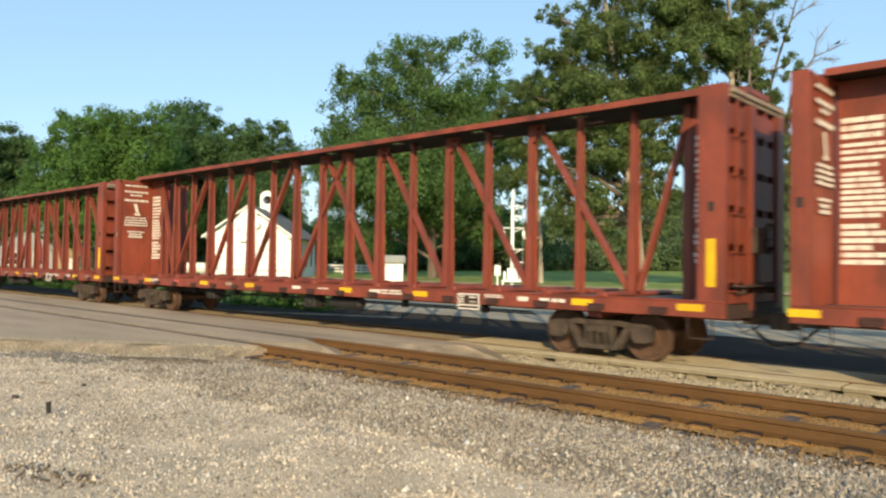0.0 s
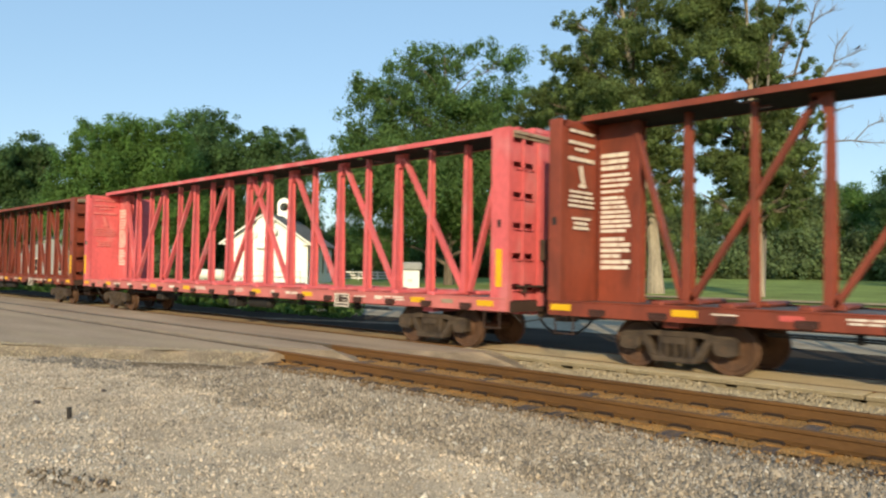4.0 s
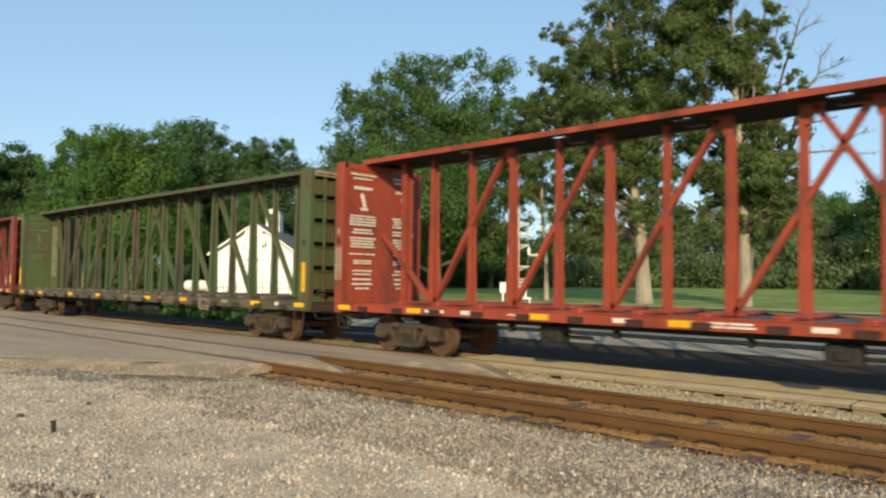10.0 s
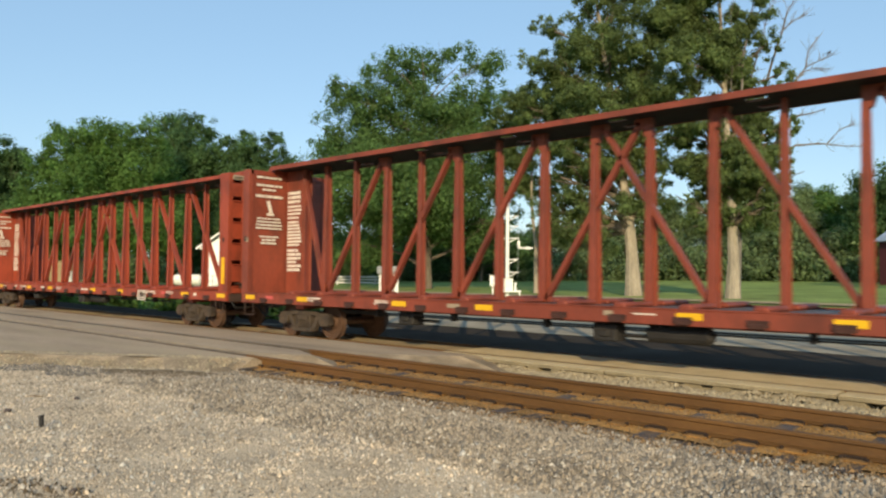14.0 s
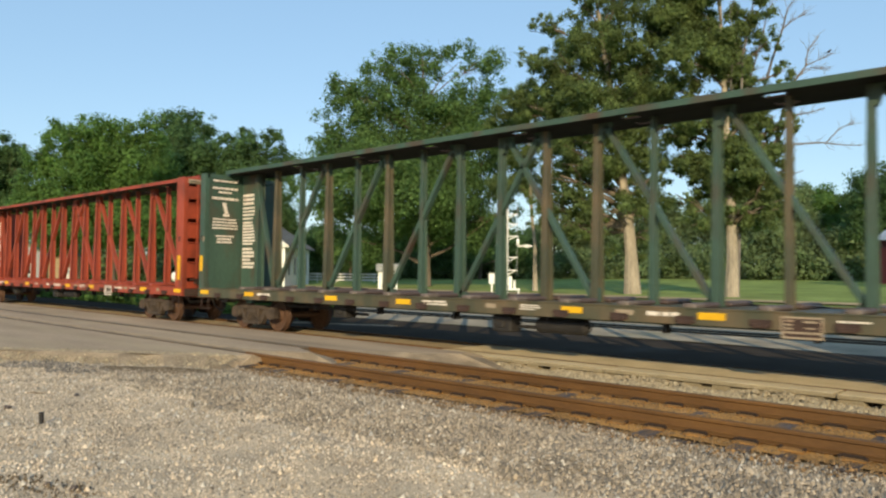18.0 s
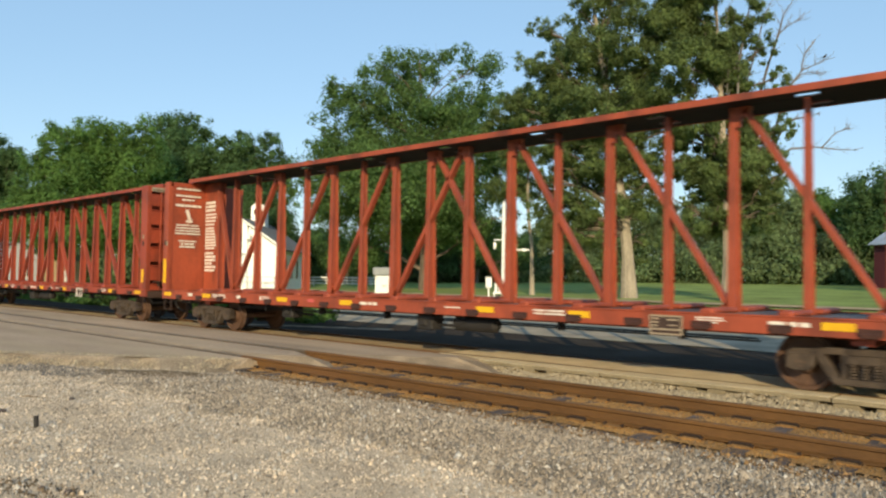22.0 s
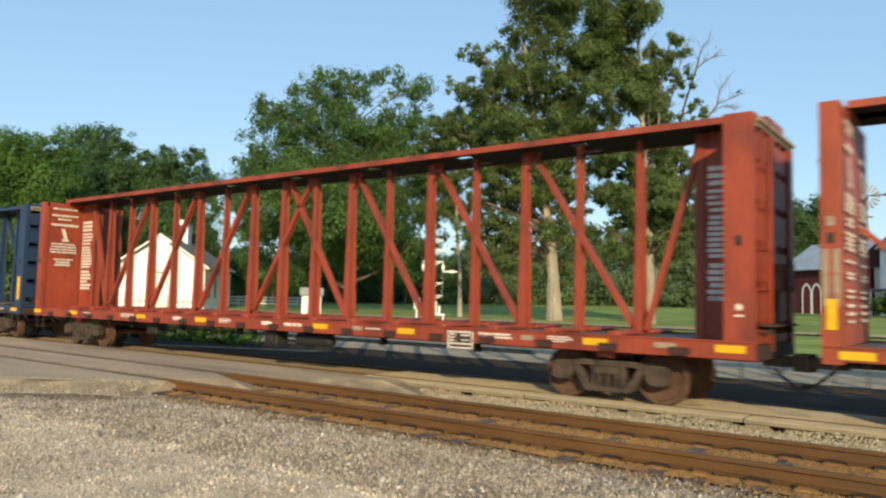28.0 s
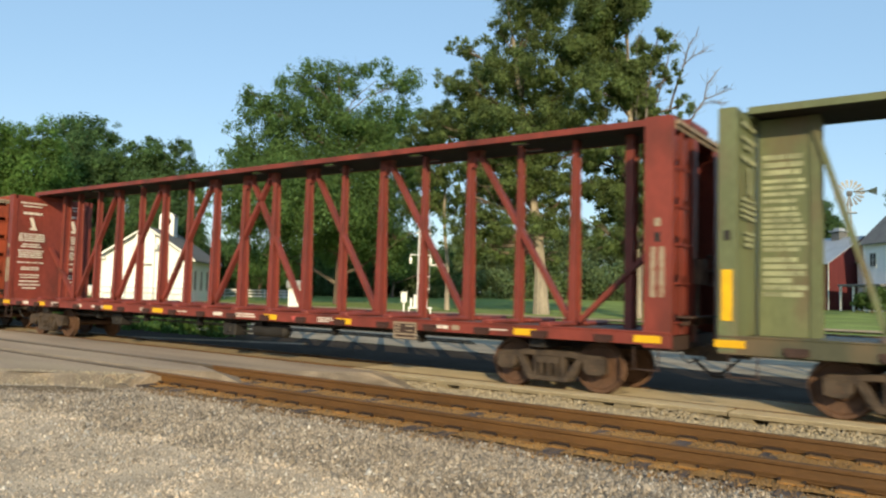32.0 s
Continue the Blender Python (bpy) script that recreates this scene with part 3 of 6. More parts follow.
stones("soil_grit", 2500, area(-13.6, -10.7, 5.2, 7.1, lambda x, y: abs(y - 6.15 - 0.65 * (x + 12.1)) < 0.42), lambda x, y: max(gravel_z(x, y), ballast_z(x, y)) + 0.012, 0.012, M["ballast_stone"], "loose grit on the soil by the road", 13)
stones("grey_gravel", 3000, area(-15.0, -12.6, 4.3, 5.6, lambda x, y: off_road(x, y) and abs(y - 4.95 - 0.3 * (x + 13.8)) < 0.42 + 0.3 * noise.noise(Vector((x * 1.5, y * 1.5, 2)))), lambda x, y: gravel_z(x, y) + 0.004, 0.017, M["grey_stone"], "blue-grey stones spilled beside the road", 12)
stones("crossing_grit", 14000, area(-17, -11.8, 3.6, 7.5, lambda x, y: abs(y - (4.4 + 0.68 * (x + 15.9))) < 0.75), grit_z, 0.012, M["tan_stone"], "loose grit along the broken edge of the asphalt", 6)
stones("strip_grit", 6500, area(-10.4, 1.0, 11.72, 12.14), grit_bank, 0.017, M["tan_stone"], "pale grit along the foot of the concrete strip", 7)


# ---- trees: each lobe is (right, away, up, half width, half height) from the foot, as seen from the tracks ----
TREES = [
    ("oak_tree", "broad spreading green oak behind the white schoolhouse", "leaf", (-51.8, 54.2), 0.42, 26000, 0.3, 11,
     [(-3.7, -1.2, 22.8, 3.2, 2.6), (-0.2, -0.0, 23.3, 3.5, 2.6), (3.3, 0.3, 23.4, 2.8, 2.6), (5.7, -1.2, 22.6, 2.6, 2.8), (-5.5, -0.7, 21.9, 2.1, 2.1), (7.0, 0.9, 20.4, 2.1, 2.2), (-8.8, -1.0, 19.7, 2.3, 2.2), (-7.0, -1.4, 18.7, 3.7, 2.9), (-10.7, 1.1, 15.9, 2.4, 2.6), (-1.9, 0.9, 18.8, 7.2, 3.7), (4.0, -0.6, 18.4, 4.6, 3.5), (-9.2, 0.0, 14.5, 3.7, 3.1), (-3.5, 1.5, 14.1, 8.9, 4.3), (4.6, -1.2, 14.3, 5.2, 4.3), (-2.7, -3.4, 9.6, 9.5, 4.9), (-5.8, 1.8, 4.5, 6.3, 2.9), (4.0, 0.9, 5.3, 5.2, 3.2), (-11.9, 0.0, 10.9, 2.6, 3.7), (1.2, 2.3, 7.8, 7.2, 4.3), (-8.0, 0.3, 8.8, 5.4, 3.7), (8.3, 1.4, 15.5, 2.9, 3.2), (7.8, -1.0, 11.4, 3.4, 3.4), (7.3, 0.2, 7.6, 3.2, 2.4)]),
    ("pine_tree", "tall open-crowned dark green pine on the lawn", "needle", (-27.2, 51.2), 0.53, 29000, 0.24, 12,
     [(-7.1, -0.3, 21.4, 1.2, 1.1), (-5.4, 0.9, 20.4, 2.0, 1.6), (-7.6, -0.5, 18.4, 1.6, 1.2), (-5.7, -0.7, 17.7, 2.2, 1.8), (-3.7, -0.3, 22.3, 1.7, 1.6), (-1.5, -0.7, 22.1, 2.7, 1.7), (0.2, 0.7, 25.8, 4.3, 2.6), (-1.5, -1.3, 18.4, 3.5, 2.0), (-8.4, 1.0, 15.2, 2.4, 1.6), (-5.3, 0.9, 15.0, 2.6, 1.8), (-1.5, -2.2, 14.4, 4.3, 1.7), (-2.0, 0.1, 10.4, 3.3, 1.3), (-1.4, -1.3, 6.5, 3.3, 1.1), (-5.5, -0.4, 9.2, 1.5, 1.1), (-5.3, -0.2, 12.3, 2.6, 1.4), (1.1, -0.1, 8.7, 1.7, 0.9), (-3.5, -0.1, 4.8, 2.6, 1.0), (-2.0, 1.5, 8.5, 3.5, 1.7), (-4.4, -0.6, 7.0, 2.6, 1.3), (-5.2, -0.8, 5.2, 2.6, 1.3), (1.6, 0.4, 4.8, 2.1, 1.1), (1.1, 0.9, 11.5, 1.9, 1.2), (-0.1, 1.1, 3.9, 2.6, 1.3), (-1.9, 0.9, 18.0, 2.4, 1.7), (-3.1, -1.5, 12.7, 3.5, 1.7), (-0.6, 1.1, 16.2, 2.6, 1.7), (-4.9, 0.3, 17.7, 2.2, 2.0), (1.1, 0.8, 14.3, 2.1, 1.7), (1.1, -0.2, 17.0, 2.6, 1.5), (-3.6, -0.6, 15.8, 2.2, 1.3), (-3.2, 0.7, 20.3, 2.4, 2.0), (1.9, 0.3, 10.0, 1.9, 1.0), (2.7, 0.5, 13.0, 1.7, 1.0), (0.3, -0.8, 10.0, 2.6, 1.4), (1.9, -0.9, 15.2, 2.6, 1.7), (-0.2, 0.7, 12.6, 2.6, 1.3), (-1.0, -1.5, 12.0, 3.0, 1.6), (-5.3, 1.1, 10.1, 2.4, 1.4), (-2.7, -1.1, 10.0, 3.1, 1.6), (0.3, 0.3, 7.4, 2.6, 1.4), (-3.5, -0.2, 6.1, 2.6, 1.2), (-6.3, -0.3, 6.7, 2.0, 1.2)]),
    ("pine_tree", "tall open-crowned pine with a long bare lower trunk", "needle", (-19.7, 51.4), 0.43, 27000, 0.24, 13,
     [(-4.0, 1.0, 20.1, 2.7, 1.9), (-2.8, 0.9, 21.3, 2.4, 1.8), (-0.7, 0.5, 17.4, 1.6, 1.4), (-1.8, -0.7, 23.2, 3.0, 2.1), (-2.9, -1.2, 16.6, 2.8, 1.6), (0.7, 0.8, 16.0, 1.9, 1.7), (0.2, 0.2, 19.1, 1.6, 1.6), (1.9, -0.6, 19.9, 1.2, 1.4), (-0.3, 1.0, 12.8, 2.4, 1.3), (1.7, 0.9, 12.8, 1.9, 1.6), (1.2, -0.5, 9.6, 2.3, 1.8), (0.1, 0.7, 5.6, 2.2, 1.1), (1.7, -0.8, 5.8, 1.9, 1.2), (2.3, -0.1, 17.7, 1.0, 1.2), (3.1, 0.3, 15.5, 1.0, 1.0), (3.4, -0.1, 11.9, 1.0, 0.9), (3.6, 0.0, 8.9, 1.1, 0.8), (2.8, -0.5, 7.5, 1.3, 1.0), (-3.1, 0.4, 7.0, 1.4, 0.6), (-2.3, -0.0, 4.2, 1.8, 0.9), (1.5, -0.6, 3.8, 2.3, 1.4), (0.1, 0.5, 10.5, 2.0, 1.2), (-0.3, 1.0, 7.6, 2.2, 1.4), (-1.8, 0.1, 17.9, 2.4, 2.0), (-3.5, 0.4, 14.8, 1.8, 1.4), (1.5, 0.9, 11.3, 1.7, 1.6), (-2.6, -0.6, 11.9, 1.2, 0.7), (-2.2, 0.2, 9.4, 1.8, 1.0), (-3.5, 0.6, 9.5, 1.2, 0.7), (-1.6, -0.7, 6.2, 1.8, 0.9), (-1.8, -0.7, 11.8, 2.6, 1.1), (-1.3, 0.1, 8.2, 2.4, 1.1), (0.1, 0.4, 14.7, 2.0, 1.2), (-1.8, 0.1, 9.4, 2.2, 1.2), (-2.9, 0.1, 11.5, 1.8, 1.1), (0.8, -1.1, 8.1, 2.3, 1.4), (2.2, 0.4, 10.8, 1.7, 1.2), (-1.4, -0.4, 5.4, 2.0, 1.0)]),
    ("pine_tree", "slender young pine beside the tall pines", "needle", (-36.4, 51.4), 0.2, 7000, 0.22, 27,
     [(-0.3, 0.4, 17.2, 1.9, 1.2), (-1.7, -0.4, 15.5, 2.2, 1.7), (0.9, -0.9, 15.4, 2.4, 1.7), (-2.5, -0.3, 14.0, 1.9, 1.4), (1.7, 0.7, 12.0, 1.7, 1.1), (-2.3, 0.8, 5.5, 2.9, 1.7), (0.5, -1.4, 4.8, 2.9, 1.5), (-1.0, -0.7, 11.6, 2.2, 1.4), (-2.1, -0.5, 9.1, 2.3, 1.5), (0.7, 0.9, 9.1, 1.9, 1.2)]),
    ("maple_tree", "light green maple with a ragged top", "leaf_light", (-78.0, 33.7), 0.4, 20000, 0.3, 14,
     [(-7.1, 0.7, 12.6, 2.1, 2.6), (-5.1, -0.4, 14.8, 2.6, 2.6), (-2.7, 0.6, 16.1, 2.8, 2.5), (-1.0, 1.1, 15.4, 3.0, 2.7), (1.3, 0.4, 15.8, 2.9, 2.6), (3.6, 0.1, 16.6, 2.4, 2.7), (-3.2, 1.4, 12.1, 5.3, 3.8), (1.9, 1.2, 12.5, 5.4, 3.9), (-4.9, -0.2, 7.0, 5.2, 4.1), (2.0, 0.5, 7.3, 6.6, 4.2), (-7.5, 0.5, 9.4, 2.0, 3.4)]),
    ("maple_tree", "darker green tree behind the light maple", "leaf_dark", (-87.7, 48.0), 0.4, 11000, 0.34, 15,
     [(-3.7, 0.6, 19.9, 2.9, 3.0), (-1.2, 1.0, 20.0, 3.2, 3.0), (1.3, -0.4, 18.9, 2.3, 3.4), (-1.0, -2.5, 14.2, 5.4, 5.8), (-0.1, 0.4, 7.6, 5.5, 5.8)]),
    ("maple_tree", "dark green rounded tree behind the lawn", "leaf_dark", (-77.7, 51.1), 0.4, 11000, 0.32, 16,
     [(-3.5, 0.1, 16.4, 2.1, 2.7), (-1.0, -0.2, 16.7, 2.9, 2.6), (1.8, -0.8, 17.3, 2.0, 2.8), (2.9, -0.3, 14.5, 1.7, 3.1), (-0.6, 0.6, 13.0, 4.8, 4.2), (0.2, -2.7, 7.4, 5.5, 5.5)]),
    ("maple_tree", "very dark green tree beyond the road", "leaf_dark", (-101.0, 28.6), 0.4, 10000, 0.34, 17,
     [(1.2, 1.0, 15.3, 2.8, 3.8), (2.6, -0.6, 13.6, 1.8, 3.6), (1.2, 0.2, 10.0, 3.3, 5.2), (-1.8, -0.5, 13.2, 3.7, 4.4), (-2.5, -1.4, 7.7, 4.7, 4.1), (2.3, -0.4, 5.2, 3.5, 3.1)]),
    ("maple_tree", "dark understorey tree behind the lawn", "leaf_dark", (-82.3, 69.9), 0.3, 5000, 0.36, 18,
     [(-4.9, -0.6, 5.1, 5.7, 4.1), (1.6, 1.3, 4.4, 5.8, 3.7), (6.5, -1.1, 4.9, 5.0, 3.7)]),
    ("maple_tree", "dark understorey tree behind the lawn", "leaf_dark", (-71.4, 86.3), 0.3, 5000, 0.36, 19,
     [(-5.2, -0.5, 4.9, 6.0, 3.9), (1.7, 2.2, 5.4, 5.2, 4.1), (6.8, -1.0, 4.6, 4.3, 3.3)]),
    ("maple_tree", "green tree in the far wood", "leaf_hazed", (-68.2, 104.8), 0.3, 4500, 0.4, 20,
     [(-3.8, -1.3, 5.8, 5.7, 4.3), (2.8, -0.2, 6.8, 5.7, 4.9), (7.4, -1.8, 4.9, 4.7, 3.7)]),
    ("maple_tree", "green tree in the far wood", "leaf_hazed", (-53.6, 116.2), 0.3, 6000, 0.4, 21,
     [(-6.4, 1.6, 7.7, 5.7, 5.7), (-0.0, 0.6, 8.2, 5.6, 6.1), (6.1, 1.2, 8.7, 5.5, 6.5)]),
    ("maple_tree", "green tree in the far wood", "leaf_hazed", (-38.4, 119.0), 0.3, 7000, 0.4, 22,
     [(-4.0, -0.7, 9.3, 4.9, 6.2), (1.6, -1.4, 10.5, 4.8, 5.4), (-0.8, -2.9, 5.7, 7.0, 3.9)]),
    ("maple_tree", "green tree in the far wood", "leaf_light", (-32.2, 125.9), 0.3, 7000, 0.4, 23,
     [(-2.3, 0.9, 10.7, 4.9, 5.5), (2.3, 0.6, 9.3, 4.4, 5.4), (0.0, -2.6, 5.8, 7.0, 4.0)]),
    ("maple_tree", "full dark green tree behind the red barn", "leaf_dark", (-21.3, 116.1), 0.4, 9000, 0.38, 24,
     [(-2.6, -0.9, 11.3, 5.1, 5.1), (1.4, -0.5, 12.3, 5.0, 4.6), (5.1, 0.3, 10.2, 3.4, 4.5), (0.0, 0.1, 6.6, 8.5, 4.2)]),
    ("maple_tree", "light green tree beyond the road", "leaf_light", (-107.8, 22.1), 0.4, 6000, 0.36, 25,
     [(1.9, -1.6, 12.1, 4.9, 4.9), (-2.6, -2.7, 12.4, 5.4, 4.7), (0.4, -2.1, 7.1, 7.6, 4.8)]),
    ("maple_tree", "dark green tree beside the house", "leaf_dark", (-2.6, 69.9), 0.3, 6000, 0.26, 26,
     [(-1.4, -0.0, 12.4, 1.8, 1.9), (-0.2, -0.7, 9.8, 2.5, 2.3), (0.4, -1.1, 6.5, 2.5, 1.8), (-0.0, 0.5, 13.1, 2.5, 2.5)]),
]


def leaf_mesh(name, lobes, n, size, material, seed, clump=0.34, flat=0.75, fill=60, spread=1.0):
    """A crown of many small leaf sprays: sprays gather in clumps on and in the lobes, so that gaps stay between."""
    rng = np.random.default_rng(seed)
    L = np.array(lobes, float)
    L[:, 3:5] *= spread
    w = (L[:, 3] * L[:, 4]) ** 0.9
    w /= w.sum()
    nc = max(60, n // fill)
    li = rng.choice(len(L), nc, p=w)
    d = rng.standard_normal((nc, 3))
    d /= np.linalg.norm(d, axis=1)[:, None]
    rad = rng.uniform(0.02, 1.0, nc) ** 0.4
    ext = np.stack((L[li, 3], L[li, 3] * 0.85, L[li, 4]), 1)
    cl = clump * np.sqrt(L[li, 3] * L[li, 4]) * rng.uniform(0.55, 1.2, nc)
    c = L[li, :3] + d * rad[:, None] * np.maximum(ext - 0.45 * cl[:, None], ext * 0.4)
    # each clump is a small billow of sprays with its own lit and shaded side
    cw = cl ** 2
    ci = rng.choice(nc, n, p=cw / cw.sum())
    e = rng.standard_normal((n, 3))
    e /= np.linalg.norm(e, axis=1)[:, None]
    p = c[ci] + e * (cl[ci] * np.clip(rng.normal(0.66, 0.27, n), 0.05, 1.25))[:, None] * np.array([1, 1, flat])
    nrm = e * 0.85 + d[ci] * 0.35 + rng.standard_normal((n, 3)) * 0.34 + np.array([0, 0, 0.2])
    nrm /= np.linalg.norm(nrm, axis=1)[:, None]
    a = np.cross(nrm, rng.standard_normal((n, 3)))
    a /= np.linalg.norm(a, axis=1)[:, None]
    b = np.cross(nrm, a)
    s = size * rng.uniform(0.55, 1.35, n)[:, None]
    v = np.stack((p - a * s, p + a * s * 0.7 - b * s * 0.55, p + a * s * 0.5 + b * s * 0.75), 1).reshape(-1, 3)
    f = np.arange(3 * n).reshape(-1, 3)
    me = bpy.data.meshes.new(name)
    me.vertices.add(len(v))
    me.vertices.foreach_set("co", v.ravel())
    me.loops.add(len(f) * 3)
    me.loops.foreach_set("vertex_index", f.ravel().astype(np.int32))
    me.polygons.add(len(f))
    me.polygons.foreach_set("loop_start", np.arange(0, len(f) * 3, 3, dtype=np.int32))
    me.update(calc_edges=True)
    me.materials.append(material)
    return me


def tree(name, label, leaf, foot, r, n, size, seed, lobes):
    x, y = foot
    rng = random.Random(seed)
    t = thing(name, label, "tree", m=pose(x, y, rise(y) - 0.1, 0, 0, math.degrees(math.atan2(-x, y))))
    top = max(l[2] for l in lobes)
    mid = [l for l in lobes if l[2] > top * 0.75] or lobes
    tx, ty = sum(l[0] for l in mid) / len(mid), sum(l[1] for l in mid) / len(mid)
    bark = M["bark_pale"] if name == "pine_tree" else M["bark"]
    bm = bmesh.new()
    path, radii = [], []
    for i in range(9):
        f = i / 8
        path.append((tx * f ** 1.5 + rng.uniform(-0.12, 0.12), ty * f ** 1.5, top * 1.02 * f - 0.3))
        radii.append(r * (1.35 if i == 0 else 1.0) * (1 - 0.88 * f))
    add_tube(bm, path, radii, 9)
    part("trunk", finish(bm), bark, t)
    if name == "pine_tree":
        # the lowest boughs have died off the front of the trunk
        lobes = [l for l in lobes if l[2] - l[4] > 4.3 or abs(l[0]) > 2.8 or l[1] > 0.8]
    for l in lobes:
        bm = bmesh.new()
        z0 = max(5.0 if name == "pine_tree" else 2.0, min(l[2] - 0.35 * abs(l[0]) - 1.0, top * 0.8))
        f = z0 / (top * 1.02)
        a = Vector((tx * f ** 1.5, ty * f ** 1.5, z0))
        b = Vector(l[:3])
        m1 = a.lerp(b, 0.5) + Vector((rng.uniform(-0.4, 0.4), rng.uniform(-0.4, 0.4), rng.uniform(-0.2, 0.6)))
        r0 = max(0.05, r * (1 - 0.88 * f) * 0.55)
        add_tube(bm, [a, m1, b], [r0, r0 * 0.7, r0 * 0.3], 6)
        for _ in range(4):
            e = b + Vector((rng.uniform(-1, 1) * l[3], rng.uniform(-1, 1) * l[3] * 0.8, rng.uniform(-0.6, 1) * l[4])) * 0.85
            add_tube(bm, [m1.lerp(b, rng.uniform(0.2, 1)), m1.lerp(e, 0.6), e], [r0 * 0.35, r0 * 0.25, r0 * 0.1], 5)
        part("limb", finish(bm), M["bark"], t)
    part("crown", leaf_mesh("crown", lobes, int(n * (5.2 if leaf == "needle" else 6.4 if math.hypot(x, y) < 90 else 6.0)), size * (0.50 if leaf == "needle" else 0.54 if math.hypot(x, y) < 90 else 0.6), M[leaf], seed, 0.31 if leaf == "needle" else 0.34, 0.85, 170 if leaf == "needle" else 240, 1.1 if leaf == "needle" else 1.0), M[leaf], t)
    return t


for _row in TREES:
    tree(*_row)


# ---- white one-room schoolhouse with a bell cote ----
def house_shell(w, d, eave, peak, t=0.2):
    """Gabled shell: front wall along x, depth along y."""
    bm = bmesh.new()
    for y in (0, d - t):
        add_poly(bm, [(-w / 2, -0.3), (w / 2, -0.3), (w / 2, eave), (0, peak), (-w / 2, eave)], "y", y, y + t)
    for x in (-w / 2, w / 2 - t):
        add_box(bm, x, x + t, t, d - t, -0.3, eave)
    return finish(bm)


def roof_mesh(w, d, eave, peak, over=0.35, thick=0.14):
    bm = bmesh.new()
    k = (peak - eave) / (w / 2)
    for s in (-1, 1):
        xe = s * (w / 2 + over)
        ze = eave - k * over
        add_poly(bm, [(0, peak), (xe, ze), (xe, ze + thick), (0, peak + thick)], "y", -over, d + over)
    return finish(bm)


def window(parent, w, h, m, frame_mat):
    fr = part("window", boxes([(-w / 2 - 0.08, w / 2 + 0.08, -0.05, 0.02, -0.08, 0.0), (-w / 2 - 0.08, w / 2 + 0.08, -0.05, 0.02, h, h + 0.1),
                               (-w / 2 - 0.08, -w / 2, -0.05, 0.02, 0, h), (w / 2, w / 2 + 0.08, -0.05, 0.02, 0, h), (-0.02, 0.02, -0.04, 0.02, 0, h), (-w / 2, w / 2, -0.04, 0.02, h / 2 - 0.02, h / 2 + 0.02)]), frame_mat, parent)
    fr.matrix_basis = m
    part("pane", boxes([(-w / 2, w / 2, -0.015, 0.005, 0, h)]), M["glass"], fr)
    return fr


sx, sy, sz = -64.1, 40.65, 0.3
school = thing("schoolhouse", "white clapboard one-room schoolhouse with a bell cote", "house", m=pose(sx, sy, sz, 0, 0, 40.5))
W, D, EV, PK = 8.2, 11.5, 4.2, 7.0
part("wall", house_shell(W, D, EV, PK), M["siding"], school)
part("roof", roof_mesh(W, D, EV, PK, 0.55), M["roof"], school, "grey shingle roof")
_bm = bmesh.new()
for _s in (-1, 1):
    add_poly(_bm, [(0, PK + 0.02), (_s * 4.68, EV - 0.41), (_s * 4.68, EV - 0.17), (0, PK + 0.2)], "y", -0.62, -0.552)
part("fascia", finish(_bm), M["white"], school)
for _s in (-1, 1):
    part("corner_board", boxes([(_s * 4.1 - 0.09, _s * 4.1 + 0.09, -0.03, 0.0, 0, EV)]), M["white"], school)
    part("cornice_return", boxes([(_s * 4.1 - 0.35, _s * 4.1 + 0.35, -0.4, 0.1, EV - 0.35, EV - 0.12)], 0.03), M["white"], school)
vest = part("vestibule", house_shell(1.75, 0.4, 6.35, 7.0), M["siding"], school)
vest.location = (-0.1, -0.4, 0)
part("vestibule_roof", roof_mesh(1.75, 0.25, 6.35, 7.0, 0.16, 0.1), M["white"], vest)
part("door", boxes([(-0.55, 0.55, -0.03, 0.0, 0.35, 2.5), (-0.62, 0.62, -0.05, -0.03, 2.5, 2.62)]), M["white"], vest)
part("door_hood", boxes([(-0.75, 0.75, -0.3, 0.0, 3.45, 3.56), (-0.75, 0.75, -0.04, 0.0, 3.35, 3.45)], 0.02), M["grey"], vest, "grey hood over the door")
part("sign_board", boxes([(-0.55, 0.55, -0.04, 0.0, 4.0, 4.35)]), M["white"], vest, "small white sign board")
rail = part("hand_rail", boxes([(-3.9, 3.9, -1.66, -1.6, 1.2, 1.27), (-3.9, 3.9, -1.66, -1.6, 0.7, 0.76)]), M["grey"], school, "grey pipe hand rail")
for _x in (-3.9, -2.6, -1.3, 1.3, 2.6, 3.9):
    part("rail_post", boxes([(_x - 0.04, _x + 0.04, -1.67, -1.59, -0.2, 1.3)]), M["grey"], rail)
for _y in (2, 4.5, 7, 9.5):
    window(school, 0.9, 1.9, pose(4.1, _y, 1.1, 0, 0, 90), M["white"])
for _x, _z in ((-1.05, 4.6), (0.95, 4.9)):
    part("wall_lamp", boxes([(_x - 0.2, _x + 0.2, -0.6, -0.3, _z, _z + 0.55), (_x - 0.05, _x + 0.05, -0.3, 0, _z + 0.2, _z + 0.3)], 0.05), M["white"], school)
